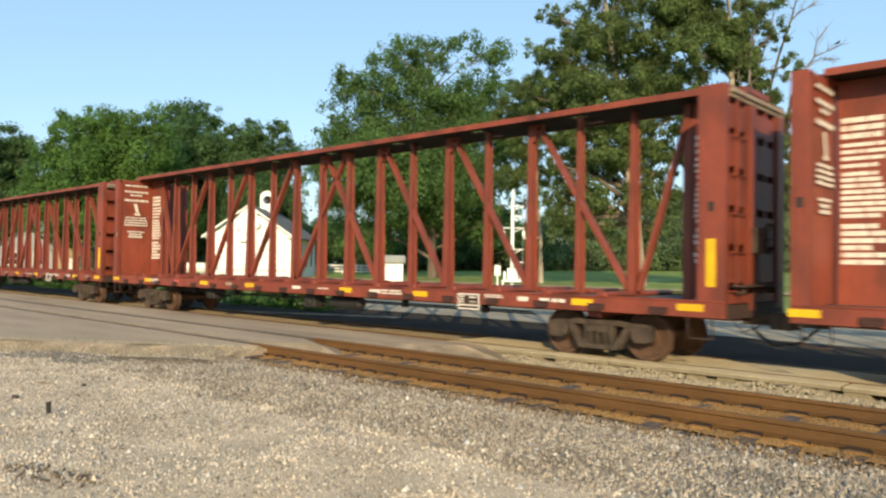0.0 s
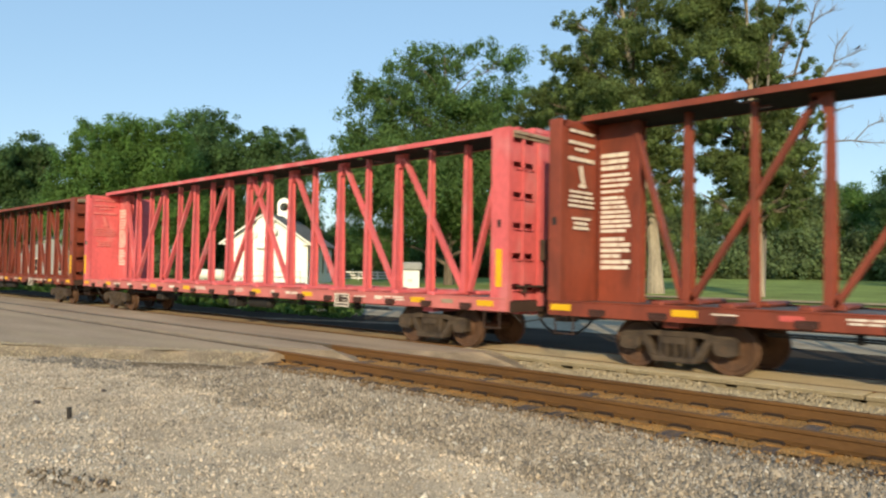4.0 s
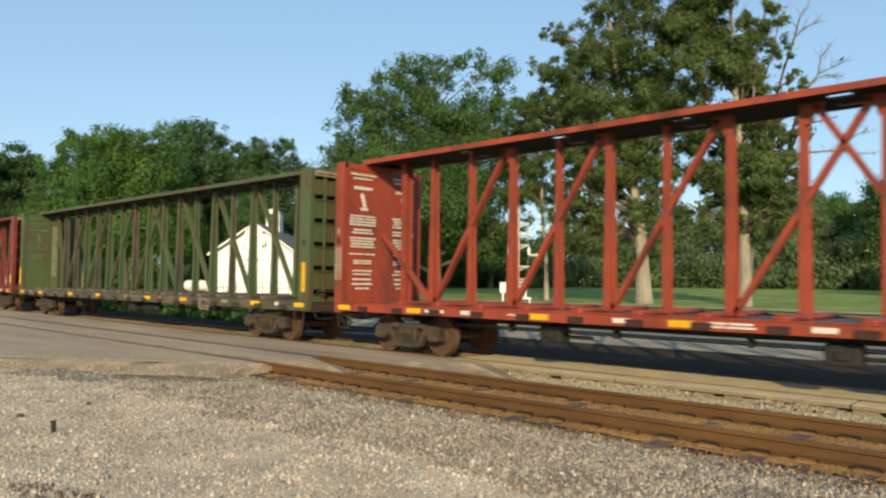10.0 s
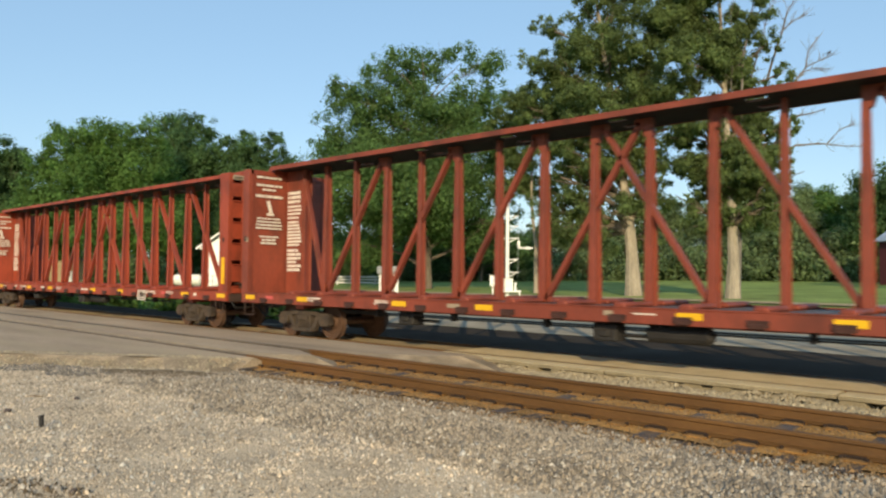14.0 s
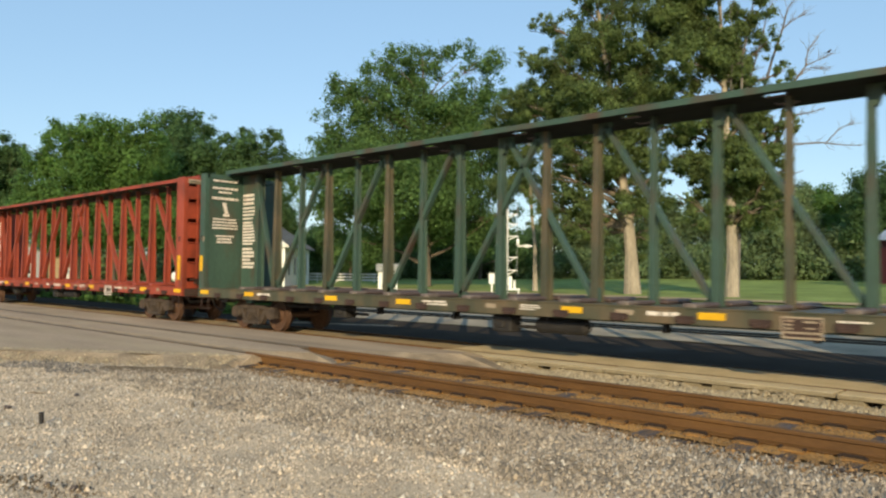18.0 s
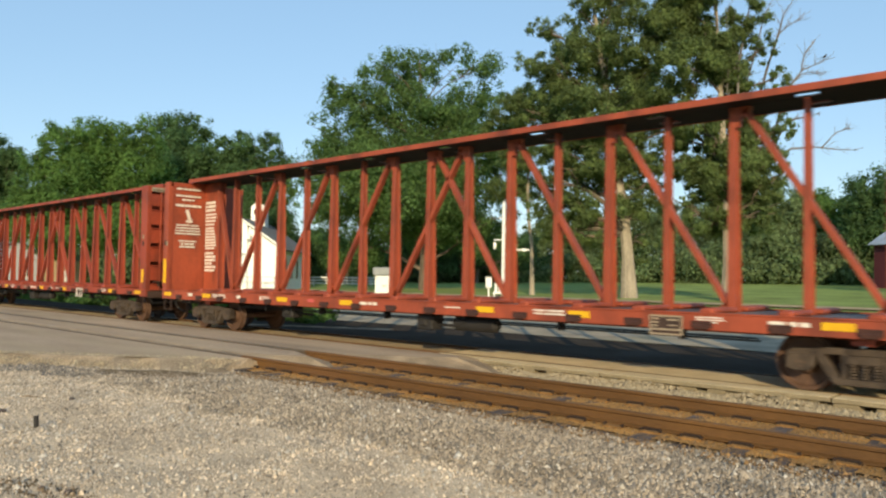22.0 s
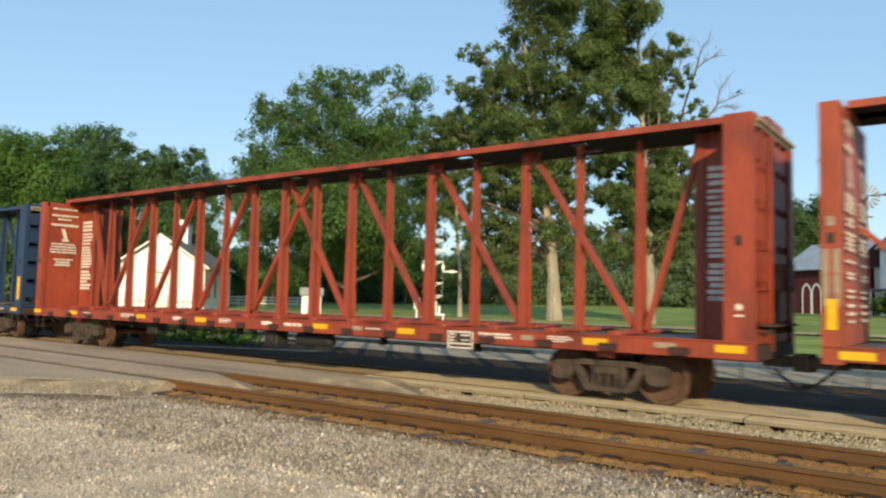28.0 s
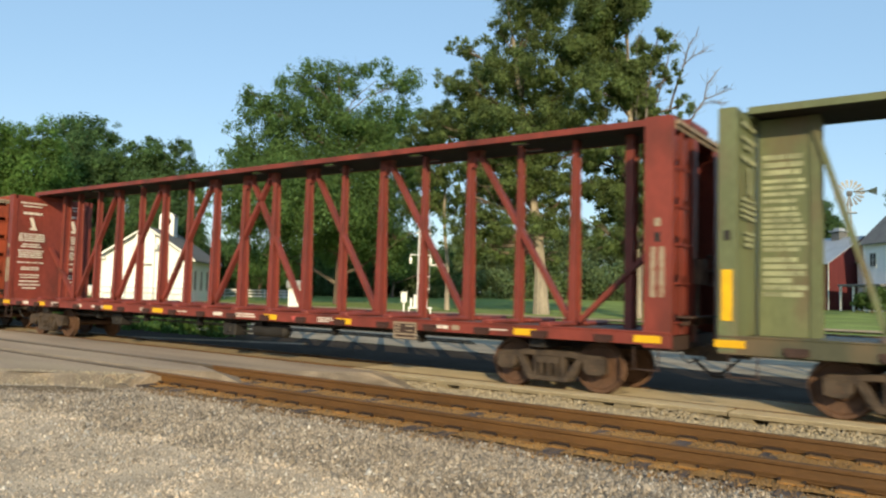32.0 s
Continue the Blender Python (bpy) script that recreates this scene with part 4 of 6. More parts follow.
# the bell cote: a small tower with a round opening in each face
cote = part("bell_cote", boxes([(-0.75, 0.75, 2.0, 2.12, 6.0, 7.7), (-0.75, 0.75, 3.38, 3.5, 6.0, 7.7), (-0.75, -0.63, 2.12, 3.38, 6.0, 7.7), (0.63, 0.75, 2.12, 3.38, 6.0, 7.7)]), M["siding"], school)
_bm = bmesh.new()
for _y in (2.0, 3.38):
    outer, inner = [], []
    for _i in range(24):
        a = (_i + 0.5) * math.tau / 24
        c, q = math.cos(a), math.sin(a)
        k = 1 / max(abs(c), abs(q))
        # square below, arched above
        outer.append((0.75 * c * k, 8.35 + 0.65 * q * k) if q < 0 else (0.75 * c * max(1, min(k, 1.18)), 8.35 + 1.0 * q))
        inner.append((0.46 * c, 8.35 + 0.46 * q))
    va = [[_bm.verts.new((p[0], _y + dy, p[1])) for p in ring] for ring in (outer, inner) for dy in (0, 0.12)]
    for _i in range(24):
        j = (_i + 1) % 24
        _bm.faces.new((va[0][_i], va[0][j], va[2][j], va[2][_i]))
        _bm.faces.new((va[1][_i], va[1][j], va[3][j], va[3][_i]))
        _bm.faces.new((va[0][_i], va[0][j], va[1][j], va[1][_i]))
        _bm.faces.new((va[2][_i], va[2][j], va[3][j], va[3][_i]))
part("cote_face", finish(_bm), M["siding"], cote)
part("cote_side", boxes([(-0.75, -0.63, 2.12, 3.38, 7.7, 8.85), (0.63, 0.75, 2.12, 3.38, 7.7, 8.85)]), M["siding"], cote)
_bm = bmesh.new()
add_poly(_bm, [(-0.85, 8.8), (-0.6, 9.12), (0, 9.4), (0.6, 9.12), (0.85, 8.8), (0.75, 8.8), (0.5, 9.06), (0, 9.3), (-0.5, 9.06), (-0.75, 8.8)], "y", 2.13, 3.6)
part("cote_roof", finish(_bm), M["roof"], cote, "grey arched roof")
_bm = bmesh.new()
add_tube(_bm, [(0, 2.75, 8.05), (0, 2.75, 8.15), (0, 2.75, 8.4), (0, 2.75, 8.55)], [0.33, 0.27, 0.2, 0.06], 12)
part("bell", finish(_bm), M["black"], cote, "dark iron bell")
cote.location = (0, 3.9, -0.15)

# ---- white cabinet with a grey lid ----
cab = thing("equipment_cabinet", "white steel equipment cabinet with a grey overhanging lid", "cabinet", m=pose(-40.0, 37.7, rise(37.7) - 0.05, 0, 0, 46))
part("body", boxes([(-0.72, 0.72, -0.45, 0.45, 0, 1.75)], 0.03), M["white"], cab)
part("lid", boxes([(-0.88, 0.88, -0.6, 0.6, 1.7, 2.3)], 0.08), M["tin_lid"], cab, "grey lid")
for _s in (-1, 1):
    d = part("door", boxes([(_s * 0.36 - 0.32, _s * 0.36 + 0.32, -0.48, -0.45, 0.12, 1.65)], 0.01), M["white"], cab)
    part("handle", boxes([(_s * 0.1 - 0.02, _s * 0.1 + 0.02, -0.52, -0.48, 0.85, 1.05)]), M["black"], d)

# ---- railway signal mast ----
mast = thing("signal_mast", "white railway signal mast with ladder and equipment boxes", "signal mast", m=pose(-31.65, 41.25, rise(41.25) - 0.05, 0, 0, 38))
_bm = bmesh.new()
add_tube(_bm, [(0, 0, 0), (0, 0, 4), (0, 0, 6.75)], [0.15, 0.135, 0.11], 10)
part("pole", finish(_bm), M["white"], mast)
_bm = bmesh.new()
add_cyl(_bm, (0, 0, 6.75), (0, 0, 7.0), 0.13, 10, 0.03)
part("finial", finish(_bm), M["white"], mast)
lad = part("ladder", boxes([(0.72, 0.745, -0.19, -0.165, 1.5, 6.5), (0.72, 0.745, 0.2, 0.225, 1.5, 6.5)]), M["tin_lid"], mast)
_rung = boxes([(0.725, 0.755, -0.16, 0.2, -0.015, 0.015)])
for _i in range(14):
    part("rung", _rung, M["tin_lid"], lad).location = (0, 0, 1.8 + 0.34 * _i)
# cross arms carry the ladder, each with a knee below it
for _z, _l in ((5.8, -0.32), (5.1, 0.0), (4.25, -0.68), (2.75, 0.0), (1.85, 0.0)):
    arm = part("cross_arm", boxes([(_l, 0.8, -0.04, 0.04, _z - 0.035, _z + 0.035)], 0.01), M["white"], mast)
    _bm = bmesh.new()
    add_poly(_bm, [(0.1, _z - 0.33), (0.1, _z - 0.26), (0.58, _z - 0.04), (0.68, _z - 0.04)], "y", -0.02, 0.02)
    part("knee", finish(_bm), M["white"], arm)
for _x in (-0.62, 0.78):
    h = part("signal_head", boxes([(_x - 0.1, _x + 0.1, -0.13, 0.12, 3.6, 4.05), (_x - 0.03, _x + 0.03, -0.03, 0.03, 4.05, 4.25)], 0.05), M["white"], mast)
    _bm = bmesh.new()
    add_cyl(_bm, (_x, -0.13, 3.83), (_x, -0.3, 3.85), 0.08, 12)
    part("hood", finish(_bm), M["grey"], h)
part("side_arm", boxes([(0.76, 1.8, -0.04, 0.04, 3.5, 3.62), (1.25, 1.6, -0.12, 0.12, 3.46, 3.66)], 0.01), M["grey"], mast)
part("base_tray", boxes([(-0.72, 0.95, -0.45, 0.5, 0.45, 0.58), (-0.68, -0.58, -0.4, -0.3, 0, 0.45), (0.8, 0.9, -0.4, -0.3, 0, 0.45), (-0.68, -0.58, 0.3, 0.4, 0, 0.45), (0.8, 0.9, 0.3, 0.4, 0, 0.45)], 0.01), M["white"], mast)
for _x0, _x1, _h in ((-0.6, -0.42, 1.15), (-0.34, 0.4, 1.4), (0.48, 0.64, 1.1)):
    bx_ = part("relay_box", boxes([(_x0, _x1, -0.3, 0.25, 0.58, _h)], 0.02), M["white"], mast)
    part("relay_box_lid", boxes([(_x0 - 0.03, _x1 + 0.03, -0.33, 0.28, _h, _h + 0.05)], 0.01), M["grey"], bx_)

# ---- meter box on a post beside the mast ----
mb = thing("meter_box", "white steel meter box on a short post", "utility box", m=pose(-32.55, 40.75, rise(40.75) - 0.05, 0, 0, 38))
part("post", boxes([(-0.06, 0.06, -0.06, 0.06, 0, 0.9)], 0.01), M["white"], mb)
bx_ = part("box", boxes([(-0.22, 0.22, -0.16, 0.16, 0.88, 1.6)], 0.02), M["white"], mb)
part("cap", boxes([(-0.25, 0.25, -0.19, 0.19, 1.6, 1.65)], 0.01), M["grey"], bx_)

# ---- dead tree with bare limbs, and the bird on it ----
def dead_tree():
    y0 = 52.9
    t = thing("dead_tree", "dead tree with bare grey forked branches", "tree", m=pose(-18.6, y0, rise(y0) - 0.1, 0, 0, 19.4))
    rng = random.Random(8)
    bm = bmesh.new()
    add_tube(bm, [(-1.35, 0, 0), (-1.2, 0, 4.5), (0.2, 0, 8.4), (0.35, 0, 9.5), (0.0, 0, 13), (-0.4, 0, 16)], [0.28, 0.23, 0.19, 0.17, 0.1, 0.06], 8)
    part("trunk", finish(bm), M["dead_wood"], t)
    # limbs run from the trunk outwards; each forks on the way
    limbs = [((0.19, 13.3), (1.03, 16.5), (1.75, 18.8), (2.04, 20.0), (2.6, 20.8)), ((0.35, 9.4), (1.28, 10.9), (1.99, 14.0), (2.6, 15.2), (3.16, 16.0), (3.3, 17.0), (3.93, 18.0)),
             ((2.6, 15.2), (3.1, 15.75), (3.58, 15.9), (4.33, 15.65)), ((3.16, 16.05), (3.78, 16.26), (4.67, 16.6)), ((1.75, 18.8), (2.36, 19.3), (3.17, 19.6)),
             ((1.1, 10.3), (2.06, 12.3), (2.7, 12.7), (3.5, 12.8), (4.36, 13.0)), ((0.3, 8.6), (1.1, 9.7), (2.49, 10.6), (4.15, 10.6), (5.3, 10.4), (6.44, 10.3)), ((4.42, 10.6), (5.2, 11.5), (6.12, 11.85)),
             ((0.0, 12.5), (-0.9, 14.2), (-0.81, 16.7), (-0.36, 19.0), (-0.07, 21.0)), ((-0.36, 15.4), (0.37, 17.8), (0.81, 19.7), (1.28, 21.1)), ((-0.5, 11.5), (-1.6, 14.5), (-1.4, 17.5), (-1.7, 20.5))]
    for q in limbs:
        p = [Vector((x, 0.25 * math.sin(2.1 * z) - (1.5 if x < 0.9 else 0.2), z)) for x, z in q]
        p[0].y = 0 if q[0][0] < 1.2 else p[0].y
        n = len(p)
        r0 = 0.1 if n > 4 else 0.045
        bm = bmesh.new()
        add_tube(bm, p, [r0 * (1 - 0.85 * i / (n - 1)) + 0.008 for i in range(n)], 6)
        for _ in range(4 * n):
            f = rng.uniform(0.3, 1.0) * (n - 1)
            i = min(n - 2, int(f))
            a = p[i].lerp(p[i + 1], f - i)
            out = (p[i + 1] - p[i]).normalized()
            b = a + (out * 0.6 + Vector((rng.uniform(-0.8, 0.8), rng.uniform(-0.4, 0.4), rng.uniform(-0.5, 0.7)))) * rng.uniform(0.4, 1.1)
            c = a.lerp(b, 0.5) + Vector((rng.uniform(-0.1, 0.1), 0, rng.uniform(-0.1, 0.1)))
            add_tube(bm, [a, c, b], [0.022, 0.014, 0.006], 4)
            add_tube(bm, [c, c + (b - c) * 0.6 + Vector((rng.uniform(-0.3, 0.3), 0, rng.uniform(-0.2, 0.3)))], [0.01, 0.005], 4)
        part("limb", finish(bm), M["dead_wood"], t)


dead_tree()
bird = thing("bird", "small dark bird perched on a bare twig", "bird", m=pose(-14.2, 54.2, 17.05, 0, 0, 40))
_bm = bmesh.new()
add_tube(_bm, [(-0.16, 0, 0.0), (-0.06, 0, 0.05), (0.06, 0, 0.1), (0.1, 0, 0.16)], [0.02, 0.07, 0.08, 0.03], 8)
part("body", finish(_bm), M["black"], bird)
_bm = bmesh.new()
add_tube(_bm, [(0.08, 0, 0.17), (0.13, 0, 0.2), (0.2, 0, 0.19)], [0.04, 0.045, 0.008], 8)
part("head", finish(_bm), M["black"], bird)
part("tail", boxes([(-0.32, -0.14, -0.03, 0.03, -0.04, -0.01)], 0.005), M["black"], bird)

# ---- red barn with a tin roof, and the white house beside it ----
barn = thing("barn", "dark red board barn with a grey tin roof", "barn", m=pose(-16.6, 94.4, rise(94) - 0.1, 0, 0, -37))
BW, BD, BE, BP = 9.4, 9.4, 5.45, 8.4
_bm = bmesh.new()
for _x in (-BW / 2, BW / 2 - 0.2):
    add_poly(_bm, [(0, -0.3), (BD, -0.3), (BD, BE), (BD / 2, BP), (0, BE)], "x", _x, _x + 0.2)
for _y in (0, BD - 0.2):
    add_box(_bm, -BW / 2 + 0.2, BW / 2 - 0.2, _y, _y + 0.2, -0.3, BE)
part("wall", finish(_bm), M["barn"], barn)
_bm = bmesh.new()
for _p in ([(BD / 2, BP), (-0.5, BE - 0.38), (-0.5, BE - 0.26), (BD / 2, BP + 0.12)], [(BD / 2, BP), (BD + 0.5, BE - 0.38), (BD + 0.5, BE - 0.26), (BD / 2, BP + 0.12)]):
    add_poly(_bm, _p, "x", -BW / 2 - 0.4, BW / 2 + 0.4)
rf = part("roof", finish(_bm), M["tin"], barn, "grey weathered tin roof")
part("cupola", boxes([(1.0, 2.2, BD / 2 - 0.6, BD / 2 + 0.6, BP - 0.3, BP + 0.75)], 0.03), M["roof"], rf, "dark grey cupola")
part("cupola_cap", boxes([(0.75, 2.45, BD / 2 - 0.85, BD / 2 + 0.85, BP + 0.75, BP + 0.9), (1.15, 2.05, BD / 2 - 0.45, BD / 2 + 0.45, BP + 0.9, BP + 1.2)], 0.06), M["tin"], rf)
for _x in (-0.85, 0.65):
    # pointed door leaves outlined in white
    leaf_pts = [(_x - 0.6, 0.0), (_x + 0.6, 0.0), (_x + 0.6, 2.6), (_x + 0.4, 3.05), (_x, 3.4), (_x - 0.4, 3.05), (_x - 0.6, 2.6)]
    rim_pts = [(_x - 0.76, 0.0), (_x - 0.6, 0.0), (_x - 0.6, 2.6), (_x - 0.4, 3.05), (_x, 3.38), (_x + 0.4, 3.05), (_x + 0.6, 2.6), (_x + 0.6, 0.0), (_x + 0.76, 0.0), (_x + 0.76, 3.75), (_x - 0.76, 3.75)]
    _bm = bmesh.new()
    add_poly(_bm, leaf_pts, "y", -0.05, -0.002)
    dr = part("door", finish(_bm), M["barn"], barn)
    _bm = bmesh.new()
    add_poly(_bm, [(p[0] + (0.02 if p[0] < _x else -0.02), p[1]) for p in rim_pts[:9]] + [(_x + 0.72, 2.75), (_x + 0.5, 3.25), (_x, 3.6), (_x - 0.5, 3.25), (_x - 0.72, 2.75)], "y", -0.1, -0.052)
    part("door_trim", finish(_bm), M["white"], dr, "white pointed door trim")
for _x in (BW / 2,):
    part("corner_board", boxes([(_x - 0.07, _x + 0.07, -0.04, 0.0, 0, BE)]), M["white"], barn)
house = thing("farmhouse", "white farmhouse with a porch beside the red barn", "house", m=pose(-6.8, 88.5, rise(88) - 0.1, 0, 0, -48))
_bm = bmesh.new()
for _x in (-4.0, 3.8):
    add_poly(_bm, [(0, -0.3), (7, -0.3), (7, 7.6), (3.5, 11.0), (0, 7.6)], "x", _x, _x + 0.2)
for _y in (0, 6.8):
    add_box(_bm, -3.8, 3.8, _y, _y + 0.2, -0.3, 7.6)
part("wall", finish(_bm), M["siding"], house)
_bm = bmesh.new()
for _p in ([(3.5, 11.0), (-0.4, 7.23), (-0.4, 7.35), (3.5, 11.12)], [(3.5, 11.0), (7.4, 7.23), (7.4, 7.35), (3.5, 11.12)]):
    add_poly(_bm, _p, "x", -4.4, 4.4)
part("roof", finish(_bm), M["roof"], house)
porch = part("porch_roof", boxes([(-4.6, 2.0, -2.6, 0.0, 2.7, 2.95)], 0.05), M["roof"], house)
for _x in (-4.3, -2.2, -0.1, 1.8):
    part("porch_post", boxes([(_x - 0.09, _x + 0.09, -2.5, -2.3, -0.2, 2.7)]), M["white"], porch)
part("kitchen_wing", boxes([(-6.6, -4.42, 1.2, 5.6, -0.3, 5.4)], 0.02), M["siding"], house, "small white side wing")
part("wing_roof", boxes([(-6.8, -4.42, 1.0, 5.8, 5.4, 5.55)], 0.02), M["roof"], house)
for _x in (-2.4, 0.4, 2.6):
    window(house, 0.9, 1.4, pose(_x, -0.01, 4.9), M["white"])

# ---- pale house glimpsed far down the line ----
cot = thing("cottage", "pale blue-grey cottage with a tan wing among the trees", "house", m=pose(-89.0, 28.2, rise(28) - 0.1, 0, 0, 66))
part("wall", house_shell(5.2, 7.0, 3.4, 5.2), M["blue_wall"], cot)
part("roof", roof_mesh(5.2, 7.0, 3.4, 5.2), M["roof"], cot, "grey shingle roof")
for _x in (-1.3, 1.2):
    window(cot, 0.9, 1.3, pose(_x, -0.01, 1.3), M["white"])
cw = part("wing", house_shell(4.0, 5.0, 2.9, 4.1), M["tan_wall"], cot, "tan board side wing")
cw.location = (4.7, 0.6, 0)
part("wing_roof", roof_mesh(4.0, 5.0, 2.9, 4.1, 0.3), M["roof"], cw)
part("wing_door", boxes([(-0.5, 0.5, -0.04, -0.002, 0, 2.05)]), M["white"], cw)

# ---- wind pump ----
wp = thing("wind_pump", "dull grey farm wind pump with bladed wheel and vane", "windmill", m=pose(-12.85, 109.3, rise(109.3) - 0.1, 0, 0, 8))
HUB = 15.0
for _x, _y in ((-1.3, -1.3), (1.3, -1.3), (1.3, 1.3), (-1.3, 1.3)):
    _bm = bmesh.new()
    add_cyl(_bm, (_x * 0.5, _y * 0.5, 0), (_x * 0.06, _y * 0.06, HUB - 0.3), 0.13, 6, 0.08)
    part("leg", finish(_bm), M["old_zinc"], wp)
for _i in range(5):
    f = 0.5 - 0.44 * (_i + 1) / 6
    z = HUB * (_i + 1) / 6
    part("brace", boxes([(-1.3 * f, 1.3 * f, -1.3 * f - 0.03, -1.3 * f + 0.03, z, z + 0.06), (-1.3 * f, 1.3 * f, 1.3 * f - 0.03, 1.3 * f + 0.03, z, z + 0.06)]), M["old_zinc"], wp)
part("platform", boxes([(-0.9, 0.9, -0.7, 0.7, HUB - 2.6, HUB - 2.5)]), M["grey"], wp)
_bm = bmesh.new()
add_tube(_bm, [(1.4 * math.cos(i * math.tau / 24), -0.4, HUB + 1.4 * math.sin(i * math.tau / 24)) for i in range(25)], [0.03] * 25, 5)
whl = part("wheel_rim", finish(_bm), M["old_zinc"], wp)
_blade = bmesh.new()
add_poly(_blade, [(0.7, -0.06), (1.75, -0.17), (1.75, 0.17), (0.7, 0.06)], "y", -0.01, 0.01)
_blade = finish(_blade)
for _i in range(18):
    part("blade", _blade, M["old_zinc"], whl).matrix_basis = pose(0, -0.4, HUB, 0, _i * 20, 0) @ pose(0, 0, 0, 28, 0, 0)
part("gearbox", boxes([(-0.3, 0.35, -0.4, 0.5, HUB - 0.3, HUB + 0.3)], 0.06), M["roof"], wp)
_bm = bmesh.new()
add_poly(_bm, [(0.2, HUB + 0.2), (2.1, HUB + 0.2), (3.2, HUB - 0.25), (3.2, HUB + 0.85), (2.1, HUB + 0.4), (0.2, HUB + 0.3)], "y", 0.34, 0.39)
part("vane", finish(_bm), M["vane_green"], wp, "dark green tail vane")

# ---- white rail fence far across the lawn ----
fence = thing("rail_fence", "low white board fence across the far lawn", "fence", m=pose(-76.5, 56.5, rise(57) - 0.05, 0, 0, 50))
for _i in range(6):
    part("fence_post", boxes([(-0.07, 0.07, -0.07, 0.07, 0, 1.25)]), M["white"], fence).location = (_i * 2.4, 0, 0)
for _z in (0.35, 0.72, 1.08):
    part("fence_rail", boxes([(0, 12.0, -0.09, -0.07, _z - 0.09, _z + 0.09)]), M["white"], fence)

# ---- gas tank beside the schoolhouse ----
tank = thing("gas_tank", "white gas tank on low legs beside the schoolhouse", "gas tank", m=pose(-70.3, 38.0, rise(38) - 0.05, 0, 0, 60))
_bm = bmesh.new()
add_tube(_bm, [(-1.5, 0, 1), (-1.4, 0, 1), (-1.1, 0, 1), (1.1, 0, 1), (1.4, 0, 1), (1.5, 0, 1)], [0.1, 0.4, 0.55, 0.55, 0.4, 0.1], 14)
part("vessel", finish(_bm), M["white"], tank)
for _x in (-0.8, 0.8):
    part("leg", boxes([(_x - 0.1, _x + 0.1, -0.3, 0.3, 0, 0.55)]), M["grey"], tank)

# ---- iron stub standing in the gravel, and dark lumps beside it ----
stub = thing("iron_stub", "short rusty iron pipe stub standing in the gravel", "pipe stub", m=pose(-8.84, 3.08, 0.0, 2, -3, 0))
_bm = bmesh.new()
add_tube(_bm, [(0, 0, -0.1), (0, 0, 0.1), (0, 0, 0.128)], [0.026, 0.026, 0.03], 10)
part("pipe", finish(_bm), M["black"], stub)

# ---- bush in front of the farmhouse ----
bush = thing("bush", "green bush in front of the farmhouse porch", "bush", m=pose(-8.0, 84.6, rise(84.6) - 0.05))
part("stem", boxes([(-0.08, 0.08, -0.08, 0.08, 0, 1.2)]), M["bark"], bush)
part("foliage", leaf_mesh("foliage", [(0, 0, 1.5, 1.6, 1.4), (1.3, 0, 1.2, 1.2, 1.1), (-1.1, 0.3, 1.0, 1.1, 0.9)], 5000, 0.18, M["leaf"], 31), M["leaf"], bush)

# ---- undergrowth below the far wood, and weeds along the far track ----
def thicket(name, label, line, h, n, size, material, seed):
    rng = random.Random(seed)
    lobes = []
    for (xa, ya), (xb, yb) in zip(line, line[1:]):
        m = max(1, int(math.hypot(xb - xa, yb - ya) / (h * 0.7)))
        for i in range(m):
            f, k = i / m, rng.uniform(0.7, 1.25)
            x, y = xa + (xb - xa) * f, ya + (yb - ya) * f
            lobes.append((x, y + rng.uniform(-0.3, 0.3) * h, rise(y) + h * 0.4 * k, h * 0.8, h * 0.55 * k))
    ob = new(name, leaf_mesh(name, lobes, n, size, material, seed, 0.4, 0.75, 60, 1.5))
    return tagged(ob, label, "undergrowth", kind="stuff")


thicket("undergrowth", "dense mid-green undergrowth along the edge of the far wood", [(-125, -4), (-116, 30), (-104, 58), (-85, 84), (-55, 108), (-20, 118), (10, 120), (45, 116)], 5.5, 150000, 0.30, M["leaf_hazed"], 41)
thicket("undergrowth_behind", "dark green thicket closing the far wood", [(-140, -20), (-128, 40), (-108, 76), (-80, 104), (-50, 126), (-15, 138), (20, 138), (60, 130)], 6.5, 60000, 0.5, M["leaf_dark"], 43)
thicket("weeds", "rough green weeds along the far track", [(-75, 18.6), (-21, 17.4)], 0.85, 42000, 0.085, M["leaf_light"], 42)

# ---- dark clods in the gravel ----
for _x, _y, _r in ((-9.99, 3.09, 0.055), (-10.44, 4.07, 0.05), (-6.05, 2.35, 0.04), (-6.3, 2.25, 0.035)):
    _bm = bmesh.new()
    bmesh.ops.create_icosphere(_bm, subdivisions=2, radius=_r)
    for _v in _bm.verts:
        _v.co *= 0.75 + 0.5 * noise.noise(_v.co * 18 + Vector((_x, _y, 0)))
        _v.co.z *= 0.6
    clod = tagged(part("clod", finish(_bm), M["tie"]), "dark lump of dried dirt lying on the gravel", "clod")
    clod.location = (_x, _y, gravel_z(_x, _y) + _r * 0.3)


twig = thing("twig", "thin dark dead twig lying on the gravel", "twig", m=pose(-10.95, 3.72, gravel_z(-10.95, 3.72) + 0.012, 0, 0, 25))
_bm = bmesh.new()
add_tube(_bm, [(-0.14, 0, 0), (-0.05, 0.03, 0.008), (0.06, 0.01, 0.01), (0.15, 0.04, 0.004)], [0.008, 0.01, 0.008, 0.004], 6)
add_tube(_bm, [(0.0, 0.02, 0.008), (0.07, 0.07, 0.006)], [0.006, 0.003], 5)
part("stem", finish(_bm), M["soil"], twig)


